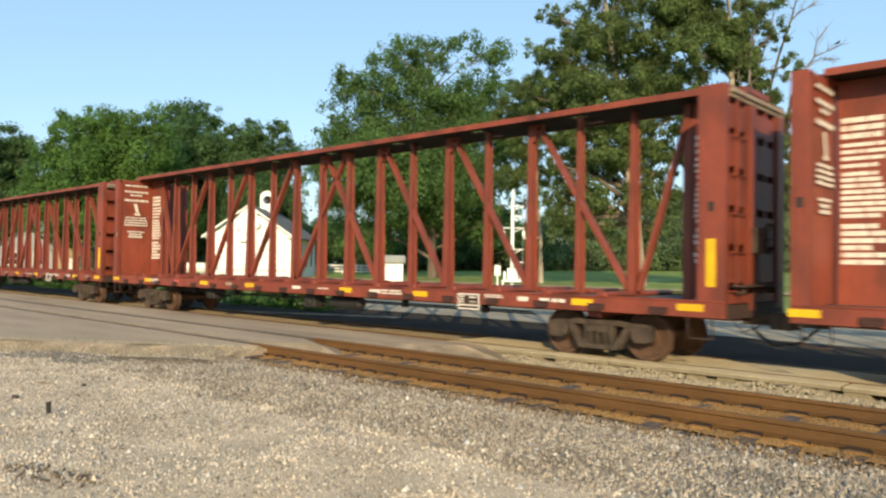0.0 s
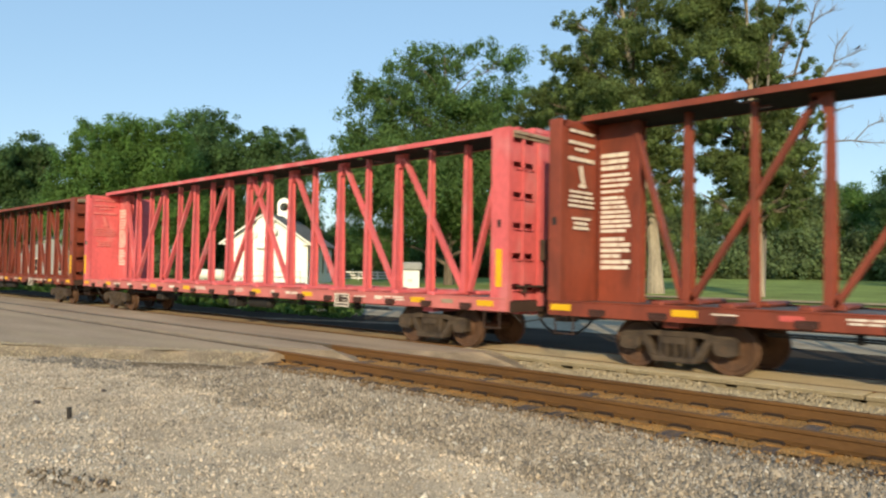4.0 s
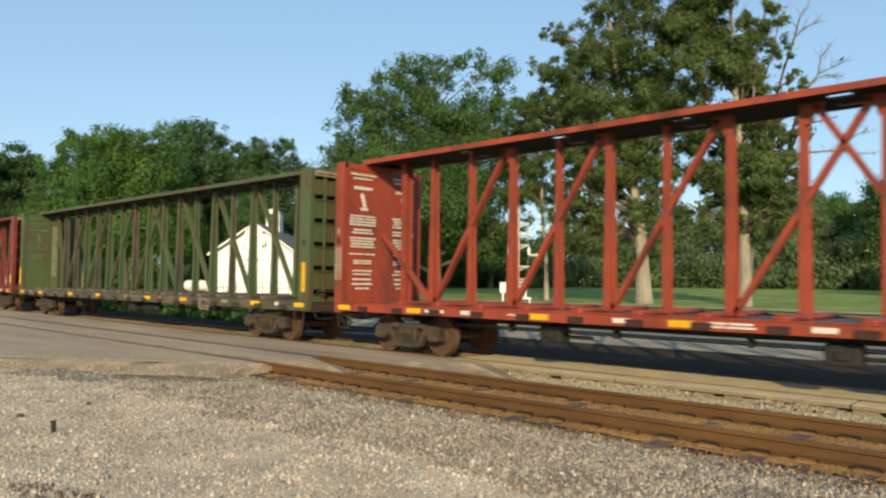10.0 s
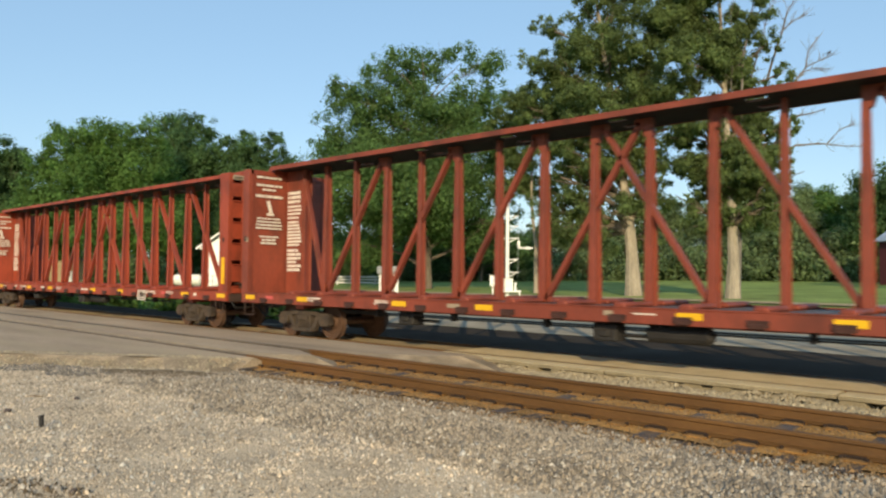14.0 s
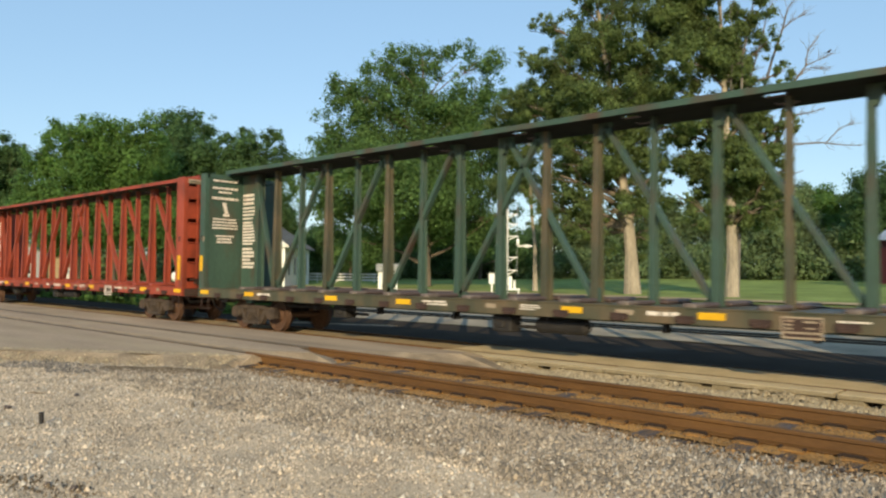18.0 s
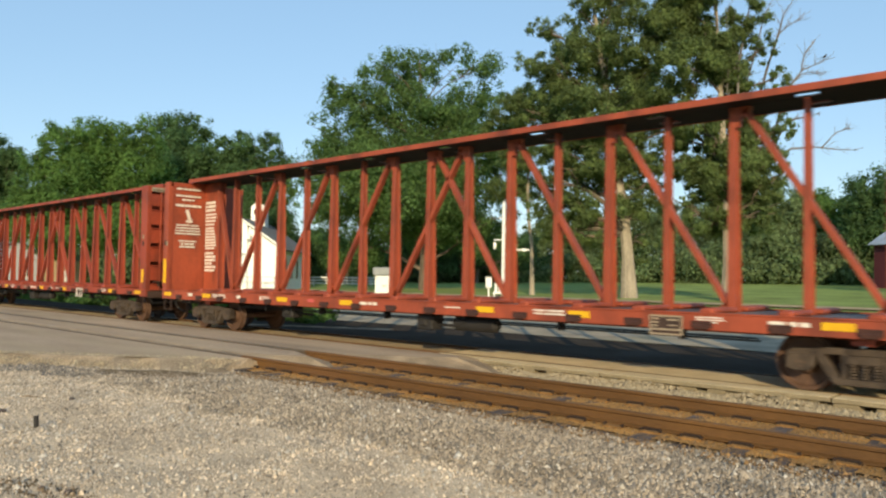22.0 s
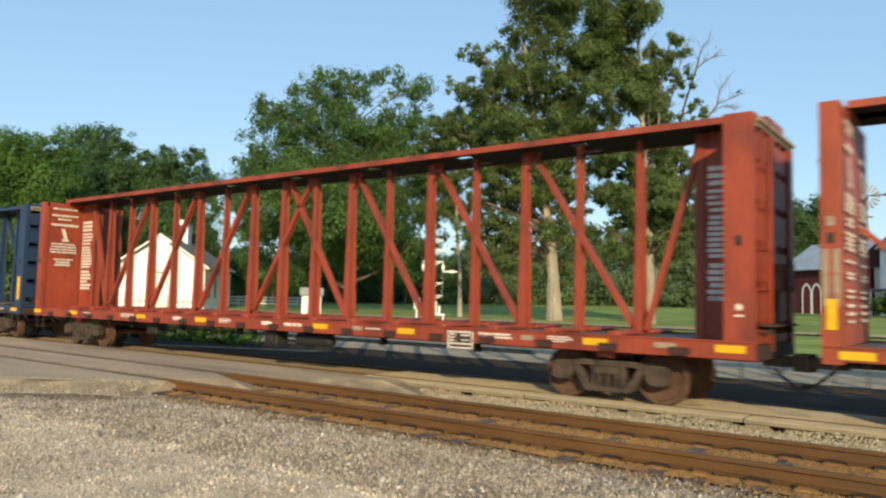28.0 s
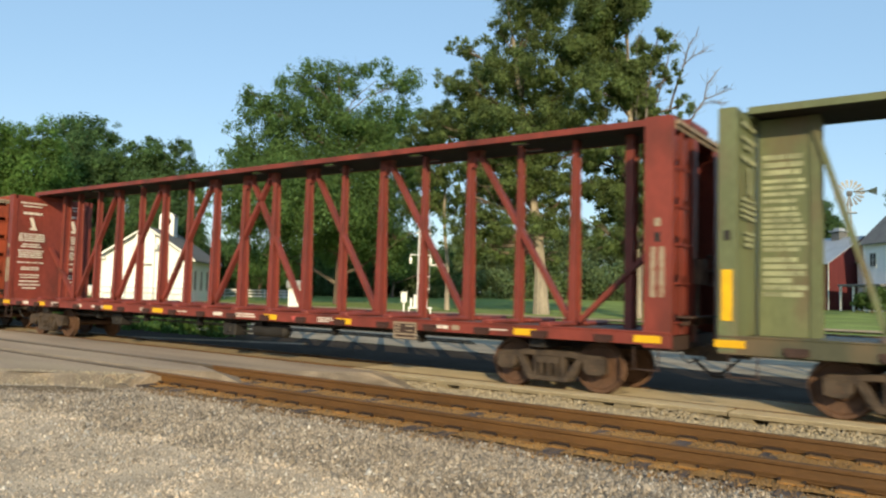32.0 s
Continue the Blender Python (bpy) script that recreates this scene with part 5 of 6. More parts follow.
# ---- the train: centre-beam lumber flat cars ----
HALF = 11.8          # half the length over the bulkheads
PITCH = 24.47        # from car to car
POSTS = [0.62, 1.87, 3.12, 4.37, 5.62, 6.87, 8.12, 9.37]
WIDE = {0.62, 1.87, 4.37, 6.87, 9.37}
DECK = 1.16


def post_mesh(w0, w1, d0, d1):
    """A tapered H section, standing on the deck."""
    bm = bmesh.new()
    rings = []
    for w, d, z in ((w0, d0, DECK - 0.02), (w0, d0, DECK + 0.3), (w1, d1, 4.87)):
        h, t, f = w / 2, 0.02, d - 0.03
        ring = [(-h, -d), (h, -d), (h, -f), (t, -f), (t, f), (h, f), (h, d), (-h, d), (-h, f), (-t, f), (-t, -f), (-h, -f)]
        rings.append([bm.verts.new((x, y, z)) for x, y in ring])
    for p, q in zip(rings, rings[1:]):
        for i in range(12):
            bm.faces.new((p[i], p[(i + 1) % 12], q[(i + 1) % 12], q[i]))
    bm.faces.new(rings[0]), bm.faces.new(rings[-1])
    return finish(bm, 0.005)


TRUSS_Y = -0.1       # the truss stands a little to the near side of the centre line


def bar_mesh(x0, z0, x1, z1, w, d=0.075):
    bm = bmesh.new()
    a, b = Vector((x0, z0)), Vector((x1, z1))
    n = Vector((-(b - a).y, (b - a).x)).normalized() * w / 2
    add_poly(bm, [a + n, a - n, b - n, b + n], "y", -d, d)
    return finish(bm, 0.005)


def gusset_mesh(sx, top):
    s = 1 if top else -1
    z = 4.84 if top else DECK + 0.02
    k = 0.78 if top else 0.62
    pts = [(-sx * 0.055, z), (sx * 0.4 * k, z), (sx * 0.36 * k, z - s * 0.14 * k), (sx * 0.2 * k, z - s * 0.24 * k), (sx * 0.1, z - s * 0.46 * k), (-sx * 0.055, z - s * 0.46 * k)]
    bm = bmesh.new()
    add_poly(bm, pts, "y", -0.075, 0.075)
    return finish(bm)


def chord_meshes(gap=0.105, step=1.25):
    """The painted channel of the top chord, and the pierced plate between its lips."""
    plate = bmesh.new()
    for y0, y1 in ((-0.68, -0.46), (-0.2, 0.2), (0.46, 0.68)):
        add_box(plate, -HALF + 0.4, HALF - 0.4, y0, y1, 4.838, 4.87)
    for sx in (-1, 1):
        add_box(plate, min(sx * 10.9, sx * 11.4), max(sx * 10.9, sx * 11.4), -0.46, 0.46, 4.838, 4.87)
    x = -10.9
    while x < 10.85:
        b = min(x + step, 10.9)
        add_box(plate, x + (gap if x > -10.8 else 0), b - (gap if b < 10.8 else 0), -0.46, 0.46, 4.84, 4.868)
        x += step
    lips = []
    for s in (-1, 1):
        bm = bmesh.new()
        prof = [(0.71, 4.825), (0.71, 4.945), (0.45, 4.945), (0.45, 4.937), (0.68, 4.937), (0.68, 4.825)]
        add_poly(bm, [(s * y, z) for y, z in prof], "x", -HALF + 0.4, HALF - 0.4)
        lips.append(finish(bm, 0.004))
    return finish(plate), lips


def sill_mesh(s, low=0.9):
    bm = bmesh.new()
    prof = [(1.27, low), (1.42, low), (1.42, 1.16), (1.435, 1.165), (1.435, 1.19), (1.3, 1.19), (1.3, 1.165), (1.39, 1.16), (1.39, low + 0.025), (1.27, low + 0.025)]
    add_poly(bm, [(s * y, z) for y, z in prof], "x", -HALF + 0.12, HALF - 0.08)
    return finish(bm, 0.003)


def under_mesh():
    bm = bmesh.new()
    add_box(bm, -11.5, 11.5, -0.33, 0.33, 0.8, 1.04)
    for x in (-9.15, 9.15):
        add_box(bm, x - 0.16, x + 0.16, -1.2, 1.2, 0.785, 1.04)
    for x in [-9.27, -7.4, -5.55, -3.7, -1.83, 0, 1.83, 3.7, 5.55, 7.4, 9.27]:
        add_poly(bm, [(-1.36, 1.06), (1.36, 1.06), (1.36, 0.99), (0.4, 0.86), (-0.4, 0.86), (-1.36, 0.99)], "x", x - 0.05, x + 0.05)
    return finish(bm)


INNER = {1: 11.25, -1: 11.4}     # the bulkhead's face to the load, at either end
OUTER = {1: 11.72, -1: 11.68}    # its outer face


def bulkhead_meshes(s):
    """The end wall: the plain face looks at the load; the outer sheet has stiles and rows of foot slots."""
    p, q = INNER[s], OUTER[s]

    def bx(bm, a, b, y0, y1, z0, z1):
        add_box(bm, min(s * a, s * b), max(s * a, s * b), y0, y1, z0, z1)
    panel = bmesh.new()
    bx(panel, p + 0.02, p + 0.05, -1.31, 1.31, DECK, 4.7)
    side = bmesh.new()
    add_poly(side, [(s * x, y) for x, y in ((p, -0.06), (q, -0.06), (q, 0.1), (q - 0.04, 0.1), (q - 0.04, -0.02), (p + 0.04, -0.02), (p + 0.04, 0.1), (p, 0.1))], "z", 0.92, 4.8)
    top = bmesh.new()
    bx(top, p, q, -1.34, 1.34, 4.66, 4.8)
    bx(top, p - 0.04, q + 0.02, -0.55, 0.55, 4.8, 4.9)
    edge = bmesh.new()
    bx(edge, q + 0.002, q + 0.07, -1.28, 1.28, 4.67, 4.74)
    bx(edge, q + 0.002, q + 0.02, -1.28, 1.28, 4.6, 4.67)
    slots = [(-1.26, -0.95), (-0.86, -0.54), (0.02, 0.4), (0.5, 0.86)]
    layouts = {"sheet": slots + [(1.3, 1.3)], "sheet_open": [(-1.26, -0.42), (-0.1, 0.92), (1.3, 1.3)], "sheet_half": slots[:2] + [(0.05, 1.3)]}
    sheets = {}
    for key, tall in (("sheet", 0.0), ("sheet_open", 0.43), ("sheet_half", 0.0)):
        sheets[key] = bm = bmesh.new()
        y = -1.3
        for a, b in layouts[key]:
            bx(bm, q - 0.04, q - 0.015, y, a, 1.14, 4.66)
            y = b
            if b < 1.2:
                z = 1.14
                for lo, hi in ((1.36, 1.49), (2.01, 2.14), (2.66, 2.79), (3.31, 3.44), (3.96, 4.09), (4.5, 4.6)):
                    bx(bm, q - 0.04, q - 0.015, a, b, z, lo)
                    z = hi + (tall if hi < 4.1 else 0.0)
                bx(bm, q - 0.04, q - 0.015, a, b, z, 4.66)
    rung = bmesh.new()
    add_cyl(rung, (s * (q + 0.045), -1.24, 0), (s * (q + 0.045), -0.58, 0), 0.013, 6)
    for y in (-1.24, -0.58):
        add_cyl(rung, (s * (q + 0.045), y, 0), (s * (q - 0.02), y, 0), 0.013, 6)
    stile = bmesh.new()
    bx(stile, q - 0.013, q + 0.035, -0.13, 0.13, 1.0, 4.58)
    rib = bmesh.new()
    bx(rib, q - 0.013, q + 0.02, -0.025, 0.025, 1.14, 4.58)
    beam = bmesh.new()
    bx(beam, p + 0.1, q + 0.015, -1.34, 1.34, 0.88, 1.12)
    step = bmesh.new()
    bx(step, q + 0.0, q + 0.24, -1.15, 0.5, 1.42, 1.455)
    for y in (-1.0, -0.3, 0.4):
        bx(step, q + 0.0, q + 0.18, y - 0.02, y + 0.02, 1.3, 1.42)
    box = bmesh.new()
    bx(box, q + 0.036, q + 0.2, -0.36, -0.02, 2.0, 2.45)
    bx(box, q + 0.036, q + 0.1, -0.24, -0.18, 1.46, 2.0)
    hand = bmesh.new()
    ring = [(s * (q + 0.27), -0.19 + 0.27 * math.cos(a), 2.25 + 0.27 * math.sin(a)) for a in [i * math.tau / 20 for i in range(21)]]
    add_tube(hand, ring, [0.018] * 21, 5)
    for a in range(4):
        add_cyl(hand, (s * (q + 0.25), -0.19, 2.25), (s * (q + 0.27), -0.19 + 0.27 * math.cos(a * math.pi / 2), 2.25 + 0.27 * math.sin(a * math.pi / 2)), 0.013, 5)
    add_cyl(hand, (s * (q + 0.19), -0.19, 2.25), (s * (q + 0.27), -0.19, 2.25), 0.03, 8)
    return {k: finish(v, 0.005 if k not in ("hand", "rung", "sheet", "sheet_open", "sheet_half") else 0) for k, v in (("panel", panel), ("side", side), ("rib", rib), ("top", top), ("rung", rung), ("stile", stile), ("beam", beam), ("sheet", sheets["sheet"]), ("sheet_open", sheets["sheet_open"]), ("sheet_half", sheets["sheet_half"]),
                                                                 ("edge", edge), ("step", step), ("box", box), ("hand", hand))}


def bars_mesh(rows, plane, axis, thick=0.006):
    """Unreadable stencilled rows as plain bars: rows of (u0, u1, z0, z1) on the plane."""
    bm = bmesh.new()
    for u0, u1, z0, z1 in rows:
        if axis == "x":
            add_box(bm, plane - thick / 2, plane + thick / 2, u0, u1, z0, z1)
        else:
            add_box(bm, u0, u1, plane - thick / 2, plane + thick / 2, z0, z1)
    return finish(bm)


def stencil_rows(blocks, u0, u1, seed, align=0.5, word=(0.07, 0.22)):
    rng = random.Random(seed)
    rows = []
    for z1, n, h, gap, lo in blocks:
        for i in range(n):
            z = z1 - i * (h + gap)
            w = (u1 - u0) * rng.uniform(lo, 1.0)
            a = u0 + (u1 - u0 - w) * align
            end = a + w
            # broken into word-long pieces
            while a < end - 0.03:
                b = min(a + rng.uniform(*word), end)
                rows.append((a, b, z - h, z))
                a = b + 0.022
    return rows


def logo_rows(u, z):
    """A plain slanted emblem with a foot."""
    return [(u - 0.1 + 0.022 * i, u + 0.02 + 0.022 * i, z + 0.28 - 0.07 * i, z + 0.35 - 0.07 * i) for i in range(5)] + [(u - 0.08, u + 0.16, z - 0.09, z - 0.01)]


def wheelset_mesh():
    bm = bmesh.new()
    add_cyl(bm, (0, -0.98, 0), (0, 0.98, 0), 0.085, 10)
    for s in (-1, 1):
        prof = [(0.66, 0.09), (0.66, 0.17), (0.70, 0.2), (0.70, 0.38), (0.675, 0.40), (0.675, 0.475), (0.695, 0.482), (0.715, 0.459), (0.815, 0.452),
                (0.815, 0.40), (0.765, 0.37), (0.745, 0.2), (0.83, 0.17), (0.83, 0.09)]
        sides, rings = 24, []
        for k in range(sides):
            a = k * math.tau / sides
            rings.append([bm.verts.new((r * math.cos(a), s * y, r * math.sin(a))) for y, r in prof])
        for k in range(sides):
            p, q = rings[k], rings[(k + 1) % sides]
            for i in range(len(prof) - 1):
                bm.faces.new((p[i], p[i + 1], q[i + 1], q[i]))
        # end cap with three bolts
        add_cyl(bm, (0, s * 0.98, 0), (0, s * 1.09, 0), 0.1, 10)
        for k in range(3):
            a = k * math.tau / 3
            add_cyl(bm, (0.05 * math.cos(a), s * 1.09, 0.05 * math.sin(a)), (0.05 * math.cos(a), s * 1.115, 0.05 * math.sin(a)), 0.016, 6)
    return finish(bm)


def sideframe_mesh():
    bm = bmesh.new()
    half = [(1.1, 0.50), (1.12, 0.62), (1.02, 0.68), (0.72, 0.69), (0.45, 0.73)]
    upper = [(x, z) for x, z in half] + [(-x, z) for x, z in half[::-1]]
    lower = [(-0.70, 0.58), (-0.45, 0.62), (0.45, 0.62), (0.70, 0.58)]
    add_poly(bm, upper + lower, "y", -0.07, 0.07)
    for s in (-1, 1):
        # pedestal over the axle box, and the diagonal down to the spring seat
        add_poly(bm, [(s * 0.68, 0.60), (s * 1.1, 0.60), (s * 1.1, 0.38), (s * 1.0, 0.34), (s * 0.78, 0.34), (s * 0.7, 0.42)], "y", -0.1, 0.1)
        add_poly(bm, [(s * 0.70, 0.62), (s * 0.56, 0.62), (s * 0.33, 0.26), (s * 0.47, 0.2)], "y", -0.08, 0.08)
        add_box(bm, min(s * 0.24, s * 0.32), max(s * 0.24, s * 0.32), -0.09, 0.09, 0.26, 0.64)
    add_poly(bm, [(-0.48, 0.3), (-0.3, 0.27), (0.3, 0.27), (0.48, 0.3), (0.4, 0.17), (-0.4, 0.17)], "y", -0.12, 0.12)
    return finish(bm, 0.012)


def spring_mesh():
    bm = bmesh.new()
    for x in (-0.16, 0, 0.16):
        for y in (-0.06, 0.06):
            for k in range(5):
                add_cyl(bm, (x, y, 0.285 + k * 0.045), (x, y, 0.31 + k * 0.045), 0.062, 8)
    add_box(bm, -0.24, 0.24, -0.13, 0.13, 0.5, 0.62)
    return finish(bm)


PM = {
    "wide": post_mesh(0.16, 0.105, 0.145, 0.085), "narrow": post_mesh(0.125, 0.095, 0.115, 0.075), "end": post_mesh(0.17, 0.17, 0.13, 0.13),
    "chord": chord_meshes(0.19, 2.725), "chord_pierced": chord_meshes(), "sill": {(s, k): sill_mesh(s, z) for s in (-1, 1) for k, z in (("a", 0.9), ("b", 0.965))}, "under": under_mesh(), "bulk": {s: bulkhead_meshes(s) for s in (-1, 1)},
    "deck": boxes([(-HALF + 0.4, HALF - 0.4, -1.36, 1.36, 1.06, DECK)]),
    "riser": boxes([(-0.12, 0.12, -1.37, -0.26, DECK, DECK + 0.1), (-0.12, 0.12, 0.22, 1.37, DECK, DECK + 0.1)], 0.035),
    "winch": boxes([(-0.18, 0.18, -1.445, -1.39, 0.915, 1.03), (-0.13, 0.13, -1.475, -1.42, 0.89, 0.97)], 0.01),
    "refl": boxes([(-0.23, 0.23, -1.432, -1.421, 1.0, 1.12)]), "refl_up": {k: boxes([(-w, w, -1.436, -1.421, lo, hi)]) for k, w, lo, hi in (("a", 0.08, 1.42, 2.22), ("b", 0.07, 1.42, 1.87), ("green", 0.08, 1.72, 2.2))}, "socket": boxes([(-0.045, 0.045, -1.432, -1.415, 2.68, 2.84)]), "socket_label": boxes([(-0.05, 0.05, -1.43, -1.421, 2.66, 2.8)]), "strips": boxes([(-0.12, -0.03, -1.43, -1.421, 1.76, 2.6), (0.03, 0.12, -1.43, -1.421, 1.76, 2.6)]),
    "wheelset": wheelset_mesh(), "sideframe": sideframe_mesh(), "spring": spring_mesh(),
    "bolster": boxes([(-0.2, 0.2, -1.05, 1.05, 0.5, 0.68), (-0.14, 0.14, -0.3, 0.3, 0.68, 0.78)], 0.02),
    "shoe": boxes([(-0.5, 0.5, -0.045, 0.045, 0.4, 0.48), (-0.46, -0.36, -0.78, 0.78, 0.36, 0.46), (0.36, 0.46, -0.78, 0.78, 0.36, 0.46)]),
    "center_panel": {s: boxes([(min(s * 10.56, s * 11.36), max(s * 10.56, s * 11.36), -0.10, -0.06, DECK, 4.86), (min(s * 10.56, s * 11.36), max(s * 10.56, s * 11.36), 0.06, 0.10, DECK, 4.86)]) for s in (-1, 1)},
    "step": boxes([(-0.22, -0.2, -1.42, -1.39, 0.56, 0.92), (0.2, 0.22, -1.42, -1.39, 0.56, 0.92), (-0.22, 0.22, -1.43, -1.36, 0.54, 0.56)]),
    "hatch": boxes([(-0.3, 0.3, -1.435, -1.421, 0.78, 1.12)], 0.004), "hatch_mark": boxes([(-0.3, 0.3, -1.445, -1.436, 1.09, 1.12), (-0.3, 0.3, -1.445, -1.436, 0.78, 0.81), (-0.3, -0.27, -1.445, -1.436, 0.81, 1.09), (0.27, 0.3, -1.445, -1.436, 0.81, 1.09), (-0.27, 0.27, -1.444, -1.436, 0.86, 0.89), (-0.24, -0.14, -1.444, -1.436, 0.92, 0.95), (-0.24, -0.14, -1.444, -1.436, 0.98, 1.01), (-0.24, -0.12, -1.444, -1.436, 1.04, 1.07), (0.04, 0.2, -1.444, -1.436, 0.94, 0.96), (0.02, 0.22, -1.444, -1.436, 1.03, 1.06)]),
    "tank": None, "gusset": {(s, t): gusset_mesh(s, t) for s in (-1, 1) for t in (0, 1)},
}
_b = bmesh.new()
add_tube(_b, [(-0.62, -0.95, 0.7), (-0.55, -0.95, 0.7), (0.55, -0.95, 0.7), (0.62, -0.95, 0.7)], [0.07, 0.16, 0.16, 0.07], 14)
PM["tank"] = finish(_b)
PM["valve"] = boxes([(-0.25, 0.25, -1.15, -0.75, 0.52, 0.86), (-0.1, 0.1, -1.2, -1.1, 0.6, 0.75), (0.25, 0.9, -0.95, -0.88, 0.6, 0.67)], 0.03)
_b = bmesh.new()
for _y, _z in ((-1.05, 0.79), (-0.92, 0.74)):
    add_cyl(_b, (-7.6, _y, _z), (7.6, _y, _z), 0.017, 5)
for _x in (-6.2, -3.7, -1.2, 1.3, 3.8, 6.3):
    add_box(_b, _x - 0.04, _x + 0.04, -1.07, -0.9, 0.7, 0.95)
PM["pipe"] = finish(_b)
_b = bmesh.new()
add_cyl(_b, (0, -1.421, 1.72), (0, -1.428, 1.72), 0.055, 14)
add_box(_b, -0.07, 0.07, -1.428, -1.421, 1.57, 1.6)
PM["emblem"] = finish(_b)
_b = bmesh.new()
add_box(_b, 11.5, 12.05, -0.09, 0.09, 0.74, 0.92)
add_poly(_b, [(12.0, -0.16), (12.1, -0.17), (12.26, -0.12), (12.26, 0.02), (12.18, 0.05), (12.24, 0.16), (12.05, 0.17)], "z", 0.68, 0.97)
PM["coupler"] = finish(_b, 0.015)
_b = bmesh.new()
add_tube(_b, [(11.75, -0.3, 0.72), (11.9, -0.32, 0.58), (12.08, -0.25, 0.42), (12.24, -0.16, 0.42)], [0.028] * 4, 6)
add_tube(_b, [(11.82, -1.3, 0.86), (11.95, -1.25, 0.7), (11.95, -0.7, 0.72), (11.98, -0.2, 0.84)], [0.014] * 4, 5)
PM["hose"] = finish(_b)
DIAGS = []
for _s in (-1, 1):
    DIAGS += [(-_s * 0.62, _s * 1.87), (_s * 1.87, _s * 4.37), (_s * 4.37, _s * 6.87), (_s * 6.87, _s * 9.37)]
PM["diag"] = [bar_mesh(a + (0.2 if b > a else -0.2), 4.78, b + (-0.06 if b > a else 0.06), DECK + 0.06, 0.1) for a, b in DIAGS]
PM["end_diag"] = {(s, v): bar_mesh(s * (10.52 if v == "a" else 11.3), 4.72 if v == "a" else 3.0, s * (9.37 + 0.12), DECK + 0.1, 0.09) for s in (-1, 1) for v in "ab"}
PM["bulk_text"] = {"a": [bars_mesh(stencil_rows([(4.63, 1, 0.06, 0.0, 0.9), (4.4, 1, 0.065, 0.0, 0.85), (4.27, 1, 0.06, 0, 0.5), (4.08, 1, 0.08, 0, 0.55), (3.4, 4, 0.05, 0.045, 0.85), (2.86, 1, 0.05, 0, 0.25), (2.77, 2, 0.06, 0.035, 0.5)], -1.2, -0.24, 1) + logo_rows(-0.72, 3.56), -11.372, "x")],
                   "b": [bars_mesh(stencil_rows([(4.56, 1, 0.045, 0.0, 0.9), (4.45, 1, 0.045, 0.0, 0.65), (4.22, 1, 0.085, 0.0, 0.5), (3.46, 4, 0.045, 0.03, 0.85), (3.1, 2, 0.045, 0.035, 0.6), (2.88, 4, 0.045, 0.03, 0.85), (2.46, 1, 0.04, 0.0, 0.95), (2.28, 2, 0.04, 0.025, 0.6), (2.02, 2, 0.04, 0.05, 0.7), (1.8, 2, 0.05, 0.07, 0.75), (1.56, 1, 0.045, 0.0, 0.5)], a, b, 2) + logo_rows((a + b) / 2, 3.68), -11.372, "x") for a, b in ((-1.2, -0.3), (0.3, 1.12))]}
PM["panel_text"] = {s: bars_mesh(stencil_rows([(4.22, 3, 0.085, 0.045, 0.85), (3.8, 3, 0.06, 0.05, 0.9), (3.46, 1, 0.06, 0.0, 0.5), (3.33, 8, 0.064, 0.034, 0.75), (2.48, 6, 0.078, 0.038, 0.65)], min(s * 10.6, s * 11.3), max(s * 10.6, s * 11.3), 3, 0.0 if s < 0 else 0.3, (0.2, 0.5)), -0.104, "y") for s in (-1, 1)}
SILL_LABELS = [boxes([(-w / 2, w / 2, -1.431, -1.422, 1.02, 1.11)]) for w in (0.18, 0.26, 0.36)]
SILL_PLATES = [boxes([(-w, w, -1.431, -1.422, 0.985, 1.15)]) for w in (0.31, 0.38)] + \
              [bars_mesh([(-0.8 * w, -0.1 * w, 1.08, 1.1), (0.0, 0.8 * w, 1.08, 1.1), (-0.75 * w, 0.3 * w, 1.03, 1.05), (0.4 * w, 0.8 * w, 1.03, 1.05)], -1.4315, "y", 0.005) for w in (0.31, 0.38)]
SILL_STENCILS = [bars_mesh(r, -1.4235, "y", 0.005) for r in (
    [(-0.42, -0.14, 1.08, 1.115), (-0.1, 0.3, 1.08, 1.115), (-0.4, -0.18, 1.02, 1.055), (-0.14, 0.34, 1.02, 1.055)],
    [(-0.25, 0.2, 1.1, 1.12), (-0.25, 0.25, 1.06, 1.08), (-0.25, 0.12, 1.02, 1.04)],
    [(-0.3, -0.05, 1.03, 1.1), (0.0, 0.12, 1.03, 1.1), (0.16, 0.3, 1.03, 1.1)],
    [(-0.22, 0.22, 1.06, 1.085)])]

wheels = []


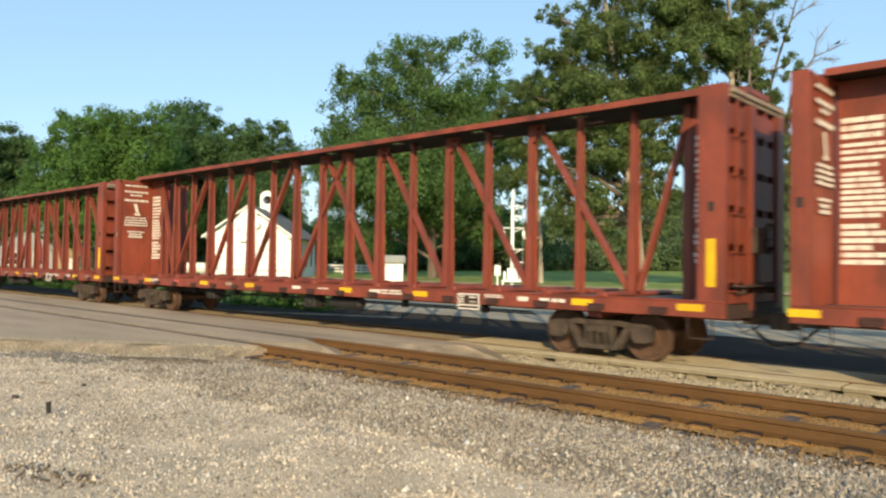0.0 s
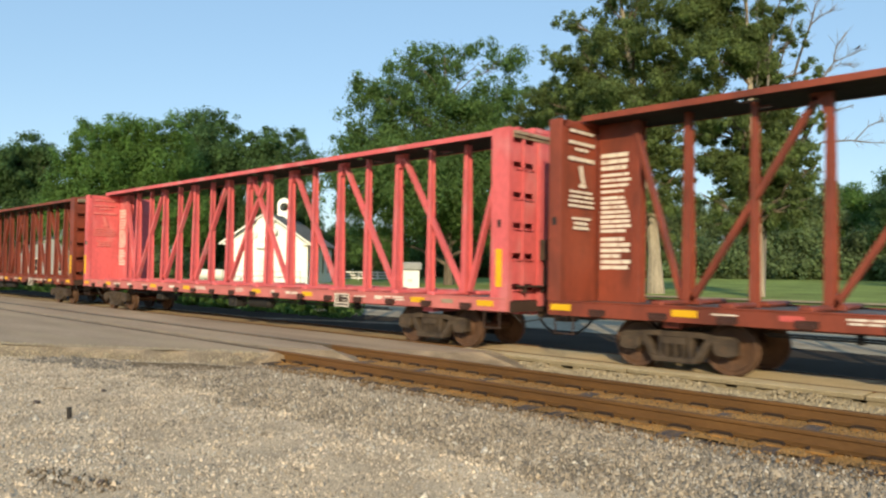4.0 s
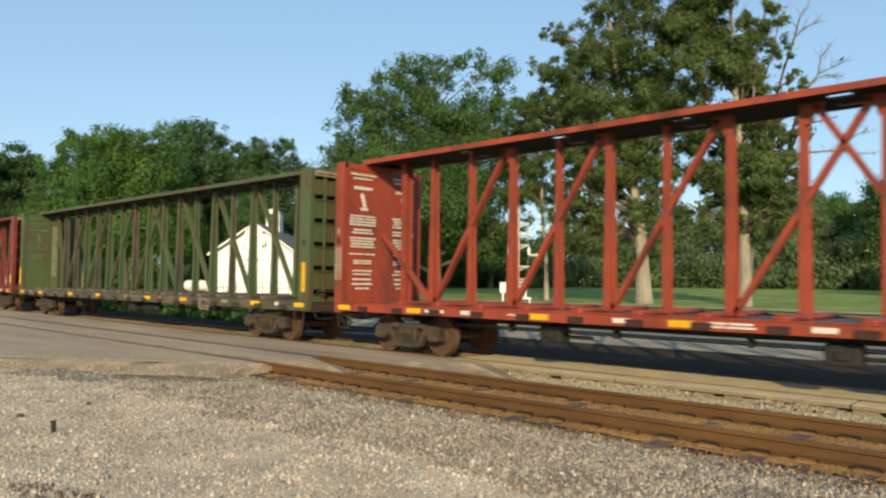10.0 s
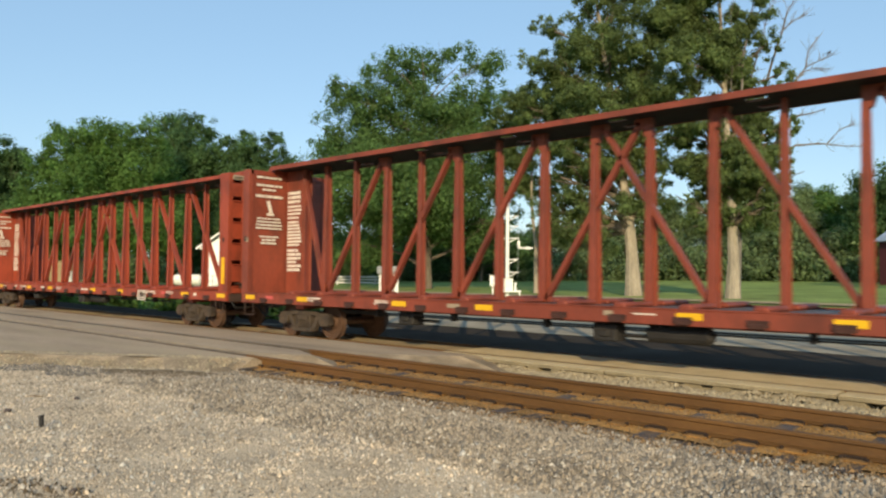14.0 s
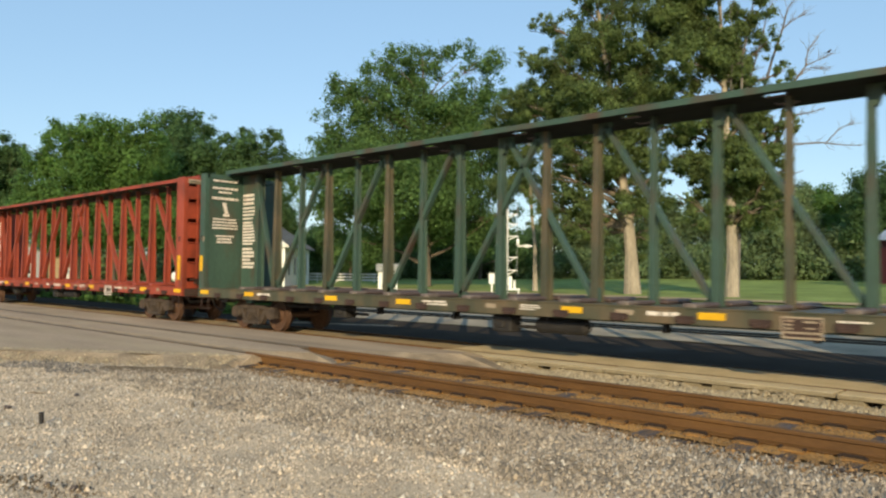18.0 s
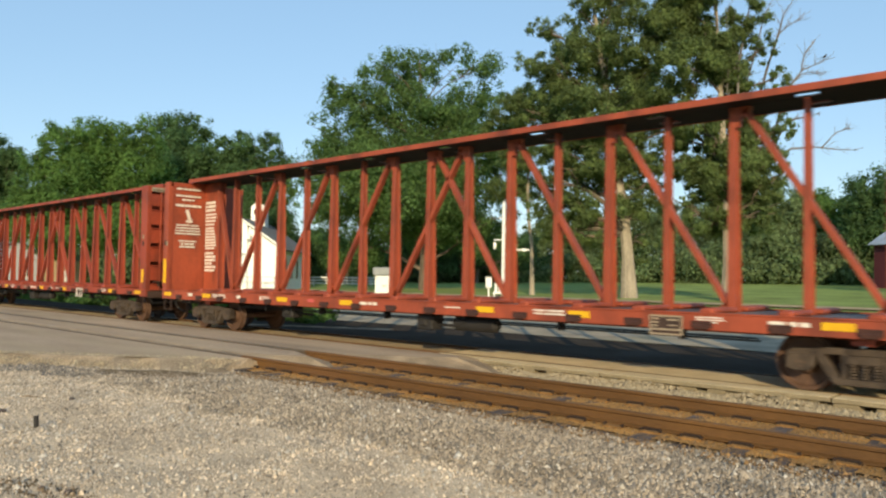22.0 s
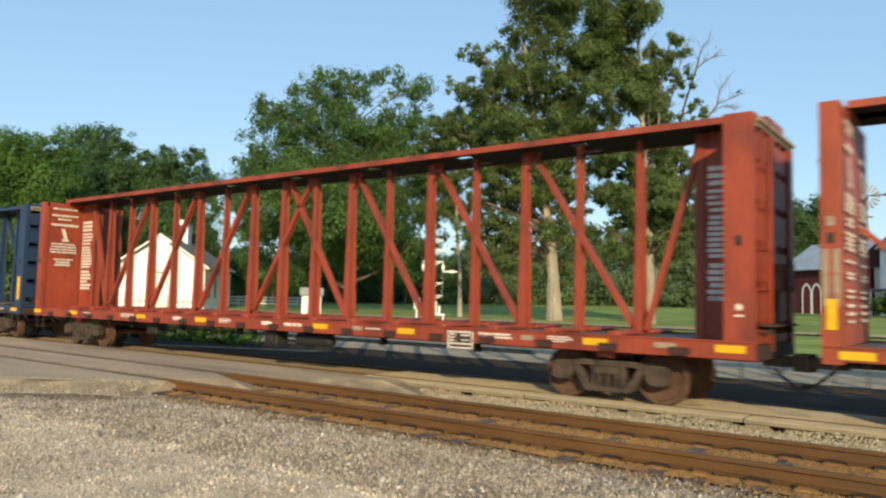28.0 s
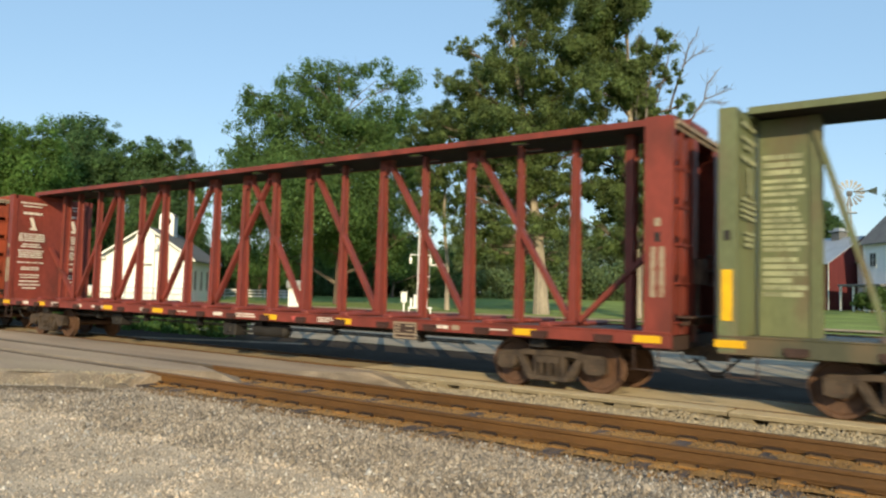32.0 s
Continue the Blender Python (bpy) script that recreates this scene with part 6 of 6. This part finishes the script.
def centerbeam_car(k, color, kind, label, seed):
    car = thing("centerbeam_flatcar", label, "railway wagon", "cars of the train")
    col = M[color]
    dark = M["winch" if color in ("olive", "green", "blue", "sage") else "winch_red"]
    rng = random.Random(seed)
    part("deck", PM["deck"], M["dirty_green"] if color in ("olive", "green", "sage") else M["deck"], car, "worn steel deck")
    part("underframe", PM["under"], M["black"] if kind == "b" else col, car)
    for s in (-1, 1):
        part("side_sill", PM["sill"][s, kind], M["dirty_green"] if color in ("olive", "green", "sage") else M["pink_sill"] if color == "pink" else col, car)
    # the plate's underside shade is put into its colour
    chord = part("top_chord", PM["chord_pierced" if color == "olive" else "chord"][0], M["chord"], car, "plate of the top chord, coloured dark for its underside shade")
    for lip in PM["chord"][1]:
        part("chord_lip", lip, col, chord)
    for s in (-1, 1):
        for x in POSTS:
            part("post", PM["wide" if x in WIDE else "narrow"], M["dirty_green"] if color in ("olive", "green", "sage") and rng.random() < 0.35 else col, car).location = (s * x, TRUSS_Y, 0)
            part("deck_riser", PM["riser"], M["deck"] if color in ("olive", "green", "blue", "sage") else col, car).location = (s * x, 0, 0)
        part("post", PM["end"], col, car).location = (s * 10.48, 0, 0)
        part("diagonal", PM["end_diag"][s, kind], col, car).location.y = TRUSS_Y
        for i in range(4):
            part("diagonal", PM["diag"][i if s < 0 else i + 4], col, car).location.y = TRUSS_Y
        for x in (0.62, 1.87, 4.37, 6.87):
            part("gusset", PM["gusset"][(-s if x == 0.62 else s), 1], col, car).location = (s * x, TRUSS_Y, 0)
        for x in (1.87, 4.37, 6.87, 9.37):
            part("gusset", PM["gusset"][-s, 0], col, car).location = (s * x, TRUSS_Y, 0)
        b = PM["bulk"][s]
        bulk = part("bulkhead", b["panel"], col, car, "steel end bulkhead")
        for side in (-1, 1):
            q = part("side_post", b["side"], col, bulk)
            q.matrix_basis = pose(0, -1.36, 0) if side < 0 else Matrix.Translation((0, 1.36, 0)) @ Matrix.Diagonal((1, -1, 1, 1))
        part("end_sheet", b["sheet_open" if k in (3, 4) else "sheet_half" if kind == "b" else "sheet"], M["winch"] if color == "green" else col, bulk, "end sheet pierced by rows of foot slots")
        for z in (1.35, 2.0, 2.65, 3.3, 3.95):
            part("rung", b["rung"], col, bulk).location = (0, 0, z)
        for y in (-0.26, 1.08):
            part("stile", b["stile"], col, bulk).location = (0, y, 0)
        if k not in (3, 4):
            part("ladder_stile", b["rib"], col, bulk).location = (0, -0.905, 0)
        part("top_beam", b["top"], col, bulk)
        part("end_beam", b["beam"], M["winch"], bulk)
        mid = (INNER[s] + OUTER[s]) / 2
        part("post_socket", PM["socket"], M["black"], bulk, "dark square socket").location = (s * mid, 0, 0)
        if s > 0:
            part("worn_edge", b["edge"], M["placard"], bulk, "pale worn edge of the top beam")
            part("brake_platform", b["step"], M["winch"], bulk, "rusty brake platform")
            part("brake_housing", b["box"], M["truck"], bulk)
            part("brake_wheel", b["hand"], M["winch"], bulk, "rusty hand brake wheel")
        if kind == "b" or s < 0 and rng.random() < 0.5:
            part("socket_label", PM["socket_label"], M["placard"], bulk).location = (s * mid + 0.11, 0, 0) if kind == "a" else (s * mid, 0, 0.28)
        if kind == "b" and (s < 0 or k == 17):
            part("faded_strip", PM["strips"], M["placard"], bulk, "two faded cream strips").location = (s * mid, 0, 0)
        if kind == "a":
            part("center_panel", PM["center_panel"][s], col, car)
            part("panel_lettering", PM["panel_text"][s], M["pale_olive" if color == "olive" else "pale_sage" if color == "sage" else "chalk"], car, "rows of white stencilled lettering")["kind"] = "stuff"
        if s > 0 and k not in (15, 17) or color in ("olive", "orange", "pink", "green", "sage"):
            part("upright_reflector", PM["refl_up"]["green" if color == "green" else kind], M["yellow"], car).location = (s * (INNER[s] + OUTER[s]) / 2, 0, 0)
        elif k == 15 and s > 0:
            part("post_emblem", PM["emblem"], M["chalk"], car, "small round white emblem over a line").location = (s * mid, 0, 0)
        part("step", PM["step"], M["winch"], car).location = (s * 11.3, 0, 0)
        c = part("coupler", PM["coupler"], M["truck"], car, "rusty knuckle coupler")
        h = part("air_hose", PM["hose"], M["black"], car)
        if s < 0:
            c.matrix_basis = h.matrix_basis = pose(0, 0, 0, 0, 0, 180)
        tr = part("truck", PM["bolster"], M["truck"], car, "dusty cast steel two-axle truck")
        tc = s * (9.15 if kind == "a" else 9.33)
        tr.location = (tc, 0, 0)
        for y in (-1.0, 1.0):
            part("side_frame", PM["sideframe"], M["truck"], tr).location = (0, y, 0)
            part("spring_nest", PM["spring"], M["truck"], tr).location = (0, y, 0)
        part("brake_beam", PM["shoe"], M["black"], tr)
        for x in (-0.89, 0.89):
            w = part("wheelset", PM["wheelset"], M["wheel"], tr, "pair of rusty wheels on an axle")
            w.location = (x, 0, 0.457)
            wheels.append((k, w, tc + x))
    for text in PM["bulk_text"][kind]:
        part("end_lettering", text, M[{"pink": "pale_pink", "olive": "pale_green", "sage": "pale_sage", "green": "chalk"}.get(color, "chalk")], car, "rows of white stencilled lettering")["kind"] = "stuff"
    part("brake_pipe", PM["pipe"], M["black"], car)
    for x in (1.6,):
        part("air_reservoir", PM["tank"], M["black"], car).location = (x, 0, 0)
    part("brake_valve", PM["valve"], M["black"], car).location = (0.2, 0, 0)
    part("brake_cylinder", PM["valve"], M["black"], car).location = (-5.2, 0.1, 0.02)
    for x in (-11.35, -8.9, -5.0, -2.4, 2.1, 4.6, 9.0, 11.3):
        if k == 11 and x == -8.9:
            continue
        part("reflector", PM["refl"], M["yellow"], car).location = (x + rng.uniform(-0.2, 0.2), 0, 0)
    for i in range(18):
        part("winch", PM["winch"], dark, car).location = (-10.55 + 1.241 * i, 0, 0.07 if kind == "b" else 0.02)
    for i, x in enumerate((-8.2, -5.75, -1.35, 1.2, 3.85, 6.95, 8.3)):
        if rng.random() < 0.9 and not (k == 11 and i == 0):
            st = part("sill_stencil", SILL_STENCILS[(i + k) % 4], M["pale_green" if color == "olive" else "chalk"], car, "white stencilled lettering on the sill")
            st["kind"] = "stuff"
            st.location = (x + rng.uniform(-0.12, 0.12), 0, 0)
    for x in (-10.0, -6.9, -3.5, 0.2, 3.2, 7.6, 10.1):
        if rng.random() < 0.7:
            i = rng.randrange(3)
            lab = part("sill_label", SILL_LABELS[i], M["chalk" if rng.random() < 0.45 else "placard" if rng.random() < 0.8 else "redtape"], car, "faded label plate")
            lab.location = (x + rng.uniform(-0.3, 0.3), 0, 0)
    if k == 11:
        for x, plate, rows in ((-9.2, SILL_PLATES[0], SILL_PLATES[2]), (-8.05, SILL_PLATES[1], SILL_PLATES[3])):
            p = part("sill_plate", plate, M["chalk"], car, "large white stencilled plate")
            p.location = (x, 0, 0)
            part("plate_rows", rows, M["placard"], p)["kind"] = "stuff"
    plac = part("placard", PM["hatch"], M["winch"], car, "dark data placard in a pale frame")
    plac.location = (6.2, -0.002, 0)
    part("placard_mark", PM["hatch_mark"], M["placard" if color in ("olive", "green", "sage", "maroon", "orange") else "chalk"], plac, "pale frame and rows")
    return car


A_TEXT = "with white stencilled end panels"
B_TEXT = "with densely stencilled end bulkheads"
TRAIN = [  # place in the train, paint, kind, description
    (-3, "brown", "a", "oxide-brown"), (-2, "brown", "a", "oxide-brown"), (-1, "brown", "a", "oxide-brown"), (0, "brown", "a", "oxide-brown"),
    (1, "brown", "a", "oxide-brown"), (2, "pink", "a", "sun-faded bright red"), (3, "brown", "a", "oxide-brown"), (4, "maroon", "b", "maroon"),
    (5, "olive", "a", "faded olive green"), (6, "red", "b", "oxide-red"), (7, "red", "a", "oxide-red"), (8, "brown", "a", "oxide-brown"),
    (9, "red", "a", "oxide-red"), (10, "green", "a", "dark green"), (11, "red", "b", "bright oxide-red"), (12, "orange", "a", "orange-brown"),
    (13, "maroon", "b", "maroon"), (14, "blue", "a", "navy blue"), (15, "red", "a", "oxide-red"), (16, "orange", "b", "light orange-red"),
    (17, "maroon", "b", "maroon"), (18, "sage", "a", "bleached sage green"), (19, "brown", "a", "oxide-brown")]
cars = []
for _k, _c, _t, _d in TRAIN:
    cars.append((_k, centerbeam_car(_k, _c, _t, _d + " steel centre-beam flat car " + (A_TEXT if _t == "a" else B_TEXT), 100 + _k)))


# each car hangs a little off the even spacing, by the slack in its couplers
SLACK = {1: -0.06, 2: 0.22, 3: 0.19, 4: 0.06, 5: 0.10, 6: 0.15, 7: -0.03, 8: -0.28, 9: 0.13, 10: 0.11, 11: 0.11, 12: 0.26, 13: 0.12, 14: -0.03, 16: -0.15, 17: 0.06, 18: -0.27}


def run(t):
    """How far the train has gone: the place of the car 0's rear end along the track."""
    return -28.336 - 13.6222 * t + 0.0247061 * t * t - 0.000140266 * t ** 3


def motions():
    times = [i * 1.0 for i in range(33)]
    for k, car in cars:
        walk(car, [(t, pose(run(t) + PITCH * k + HALF + SLACK.get(k, 0.0), TRAIN_Y, 0)) for t in times])
    for k, w, off in wheels:
        # wheels turn while their car passes the camera's view
        rows, x, z = [], w.location.x, w.location.z
        passing = [i / FPS for i in range(32 * FPS + 1) if -26 < run(i / FPS) + PITCH * k + HALF + off < 2]
        for t in sorted(set([0.0, 32.0] + passing)):
            turn = -math.degrees((run(min(max(t, passing[0]), passing[-1])) - run(0)) / 0.457) if passing else 0
            rows.append((t, pose(x, 0, z, 0, -turn, 0)))
        walk(w, rows)


motions()
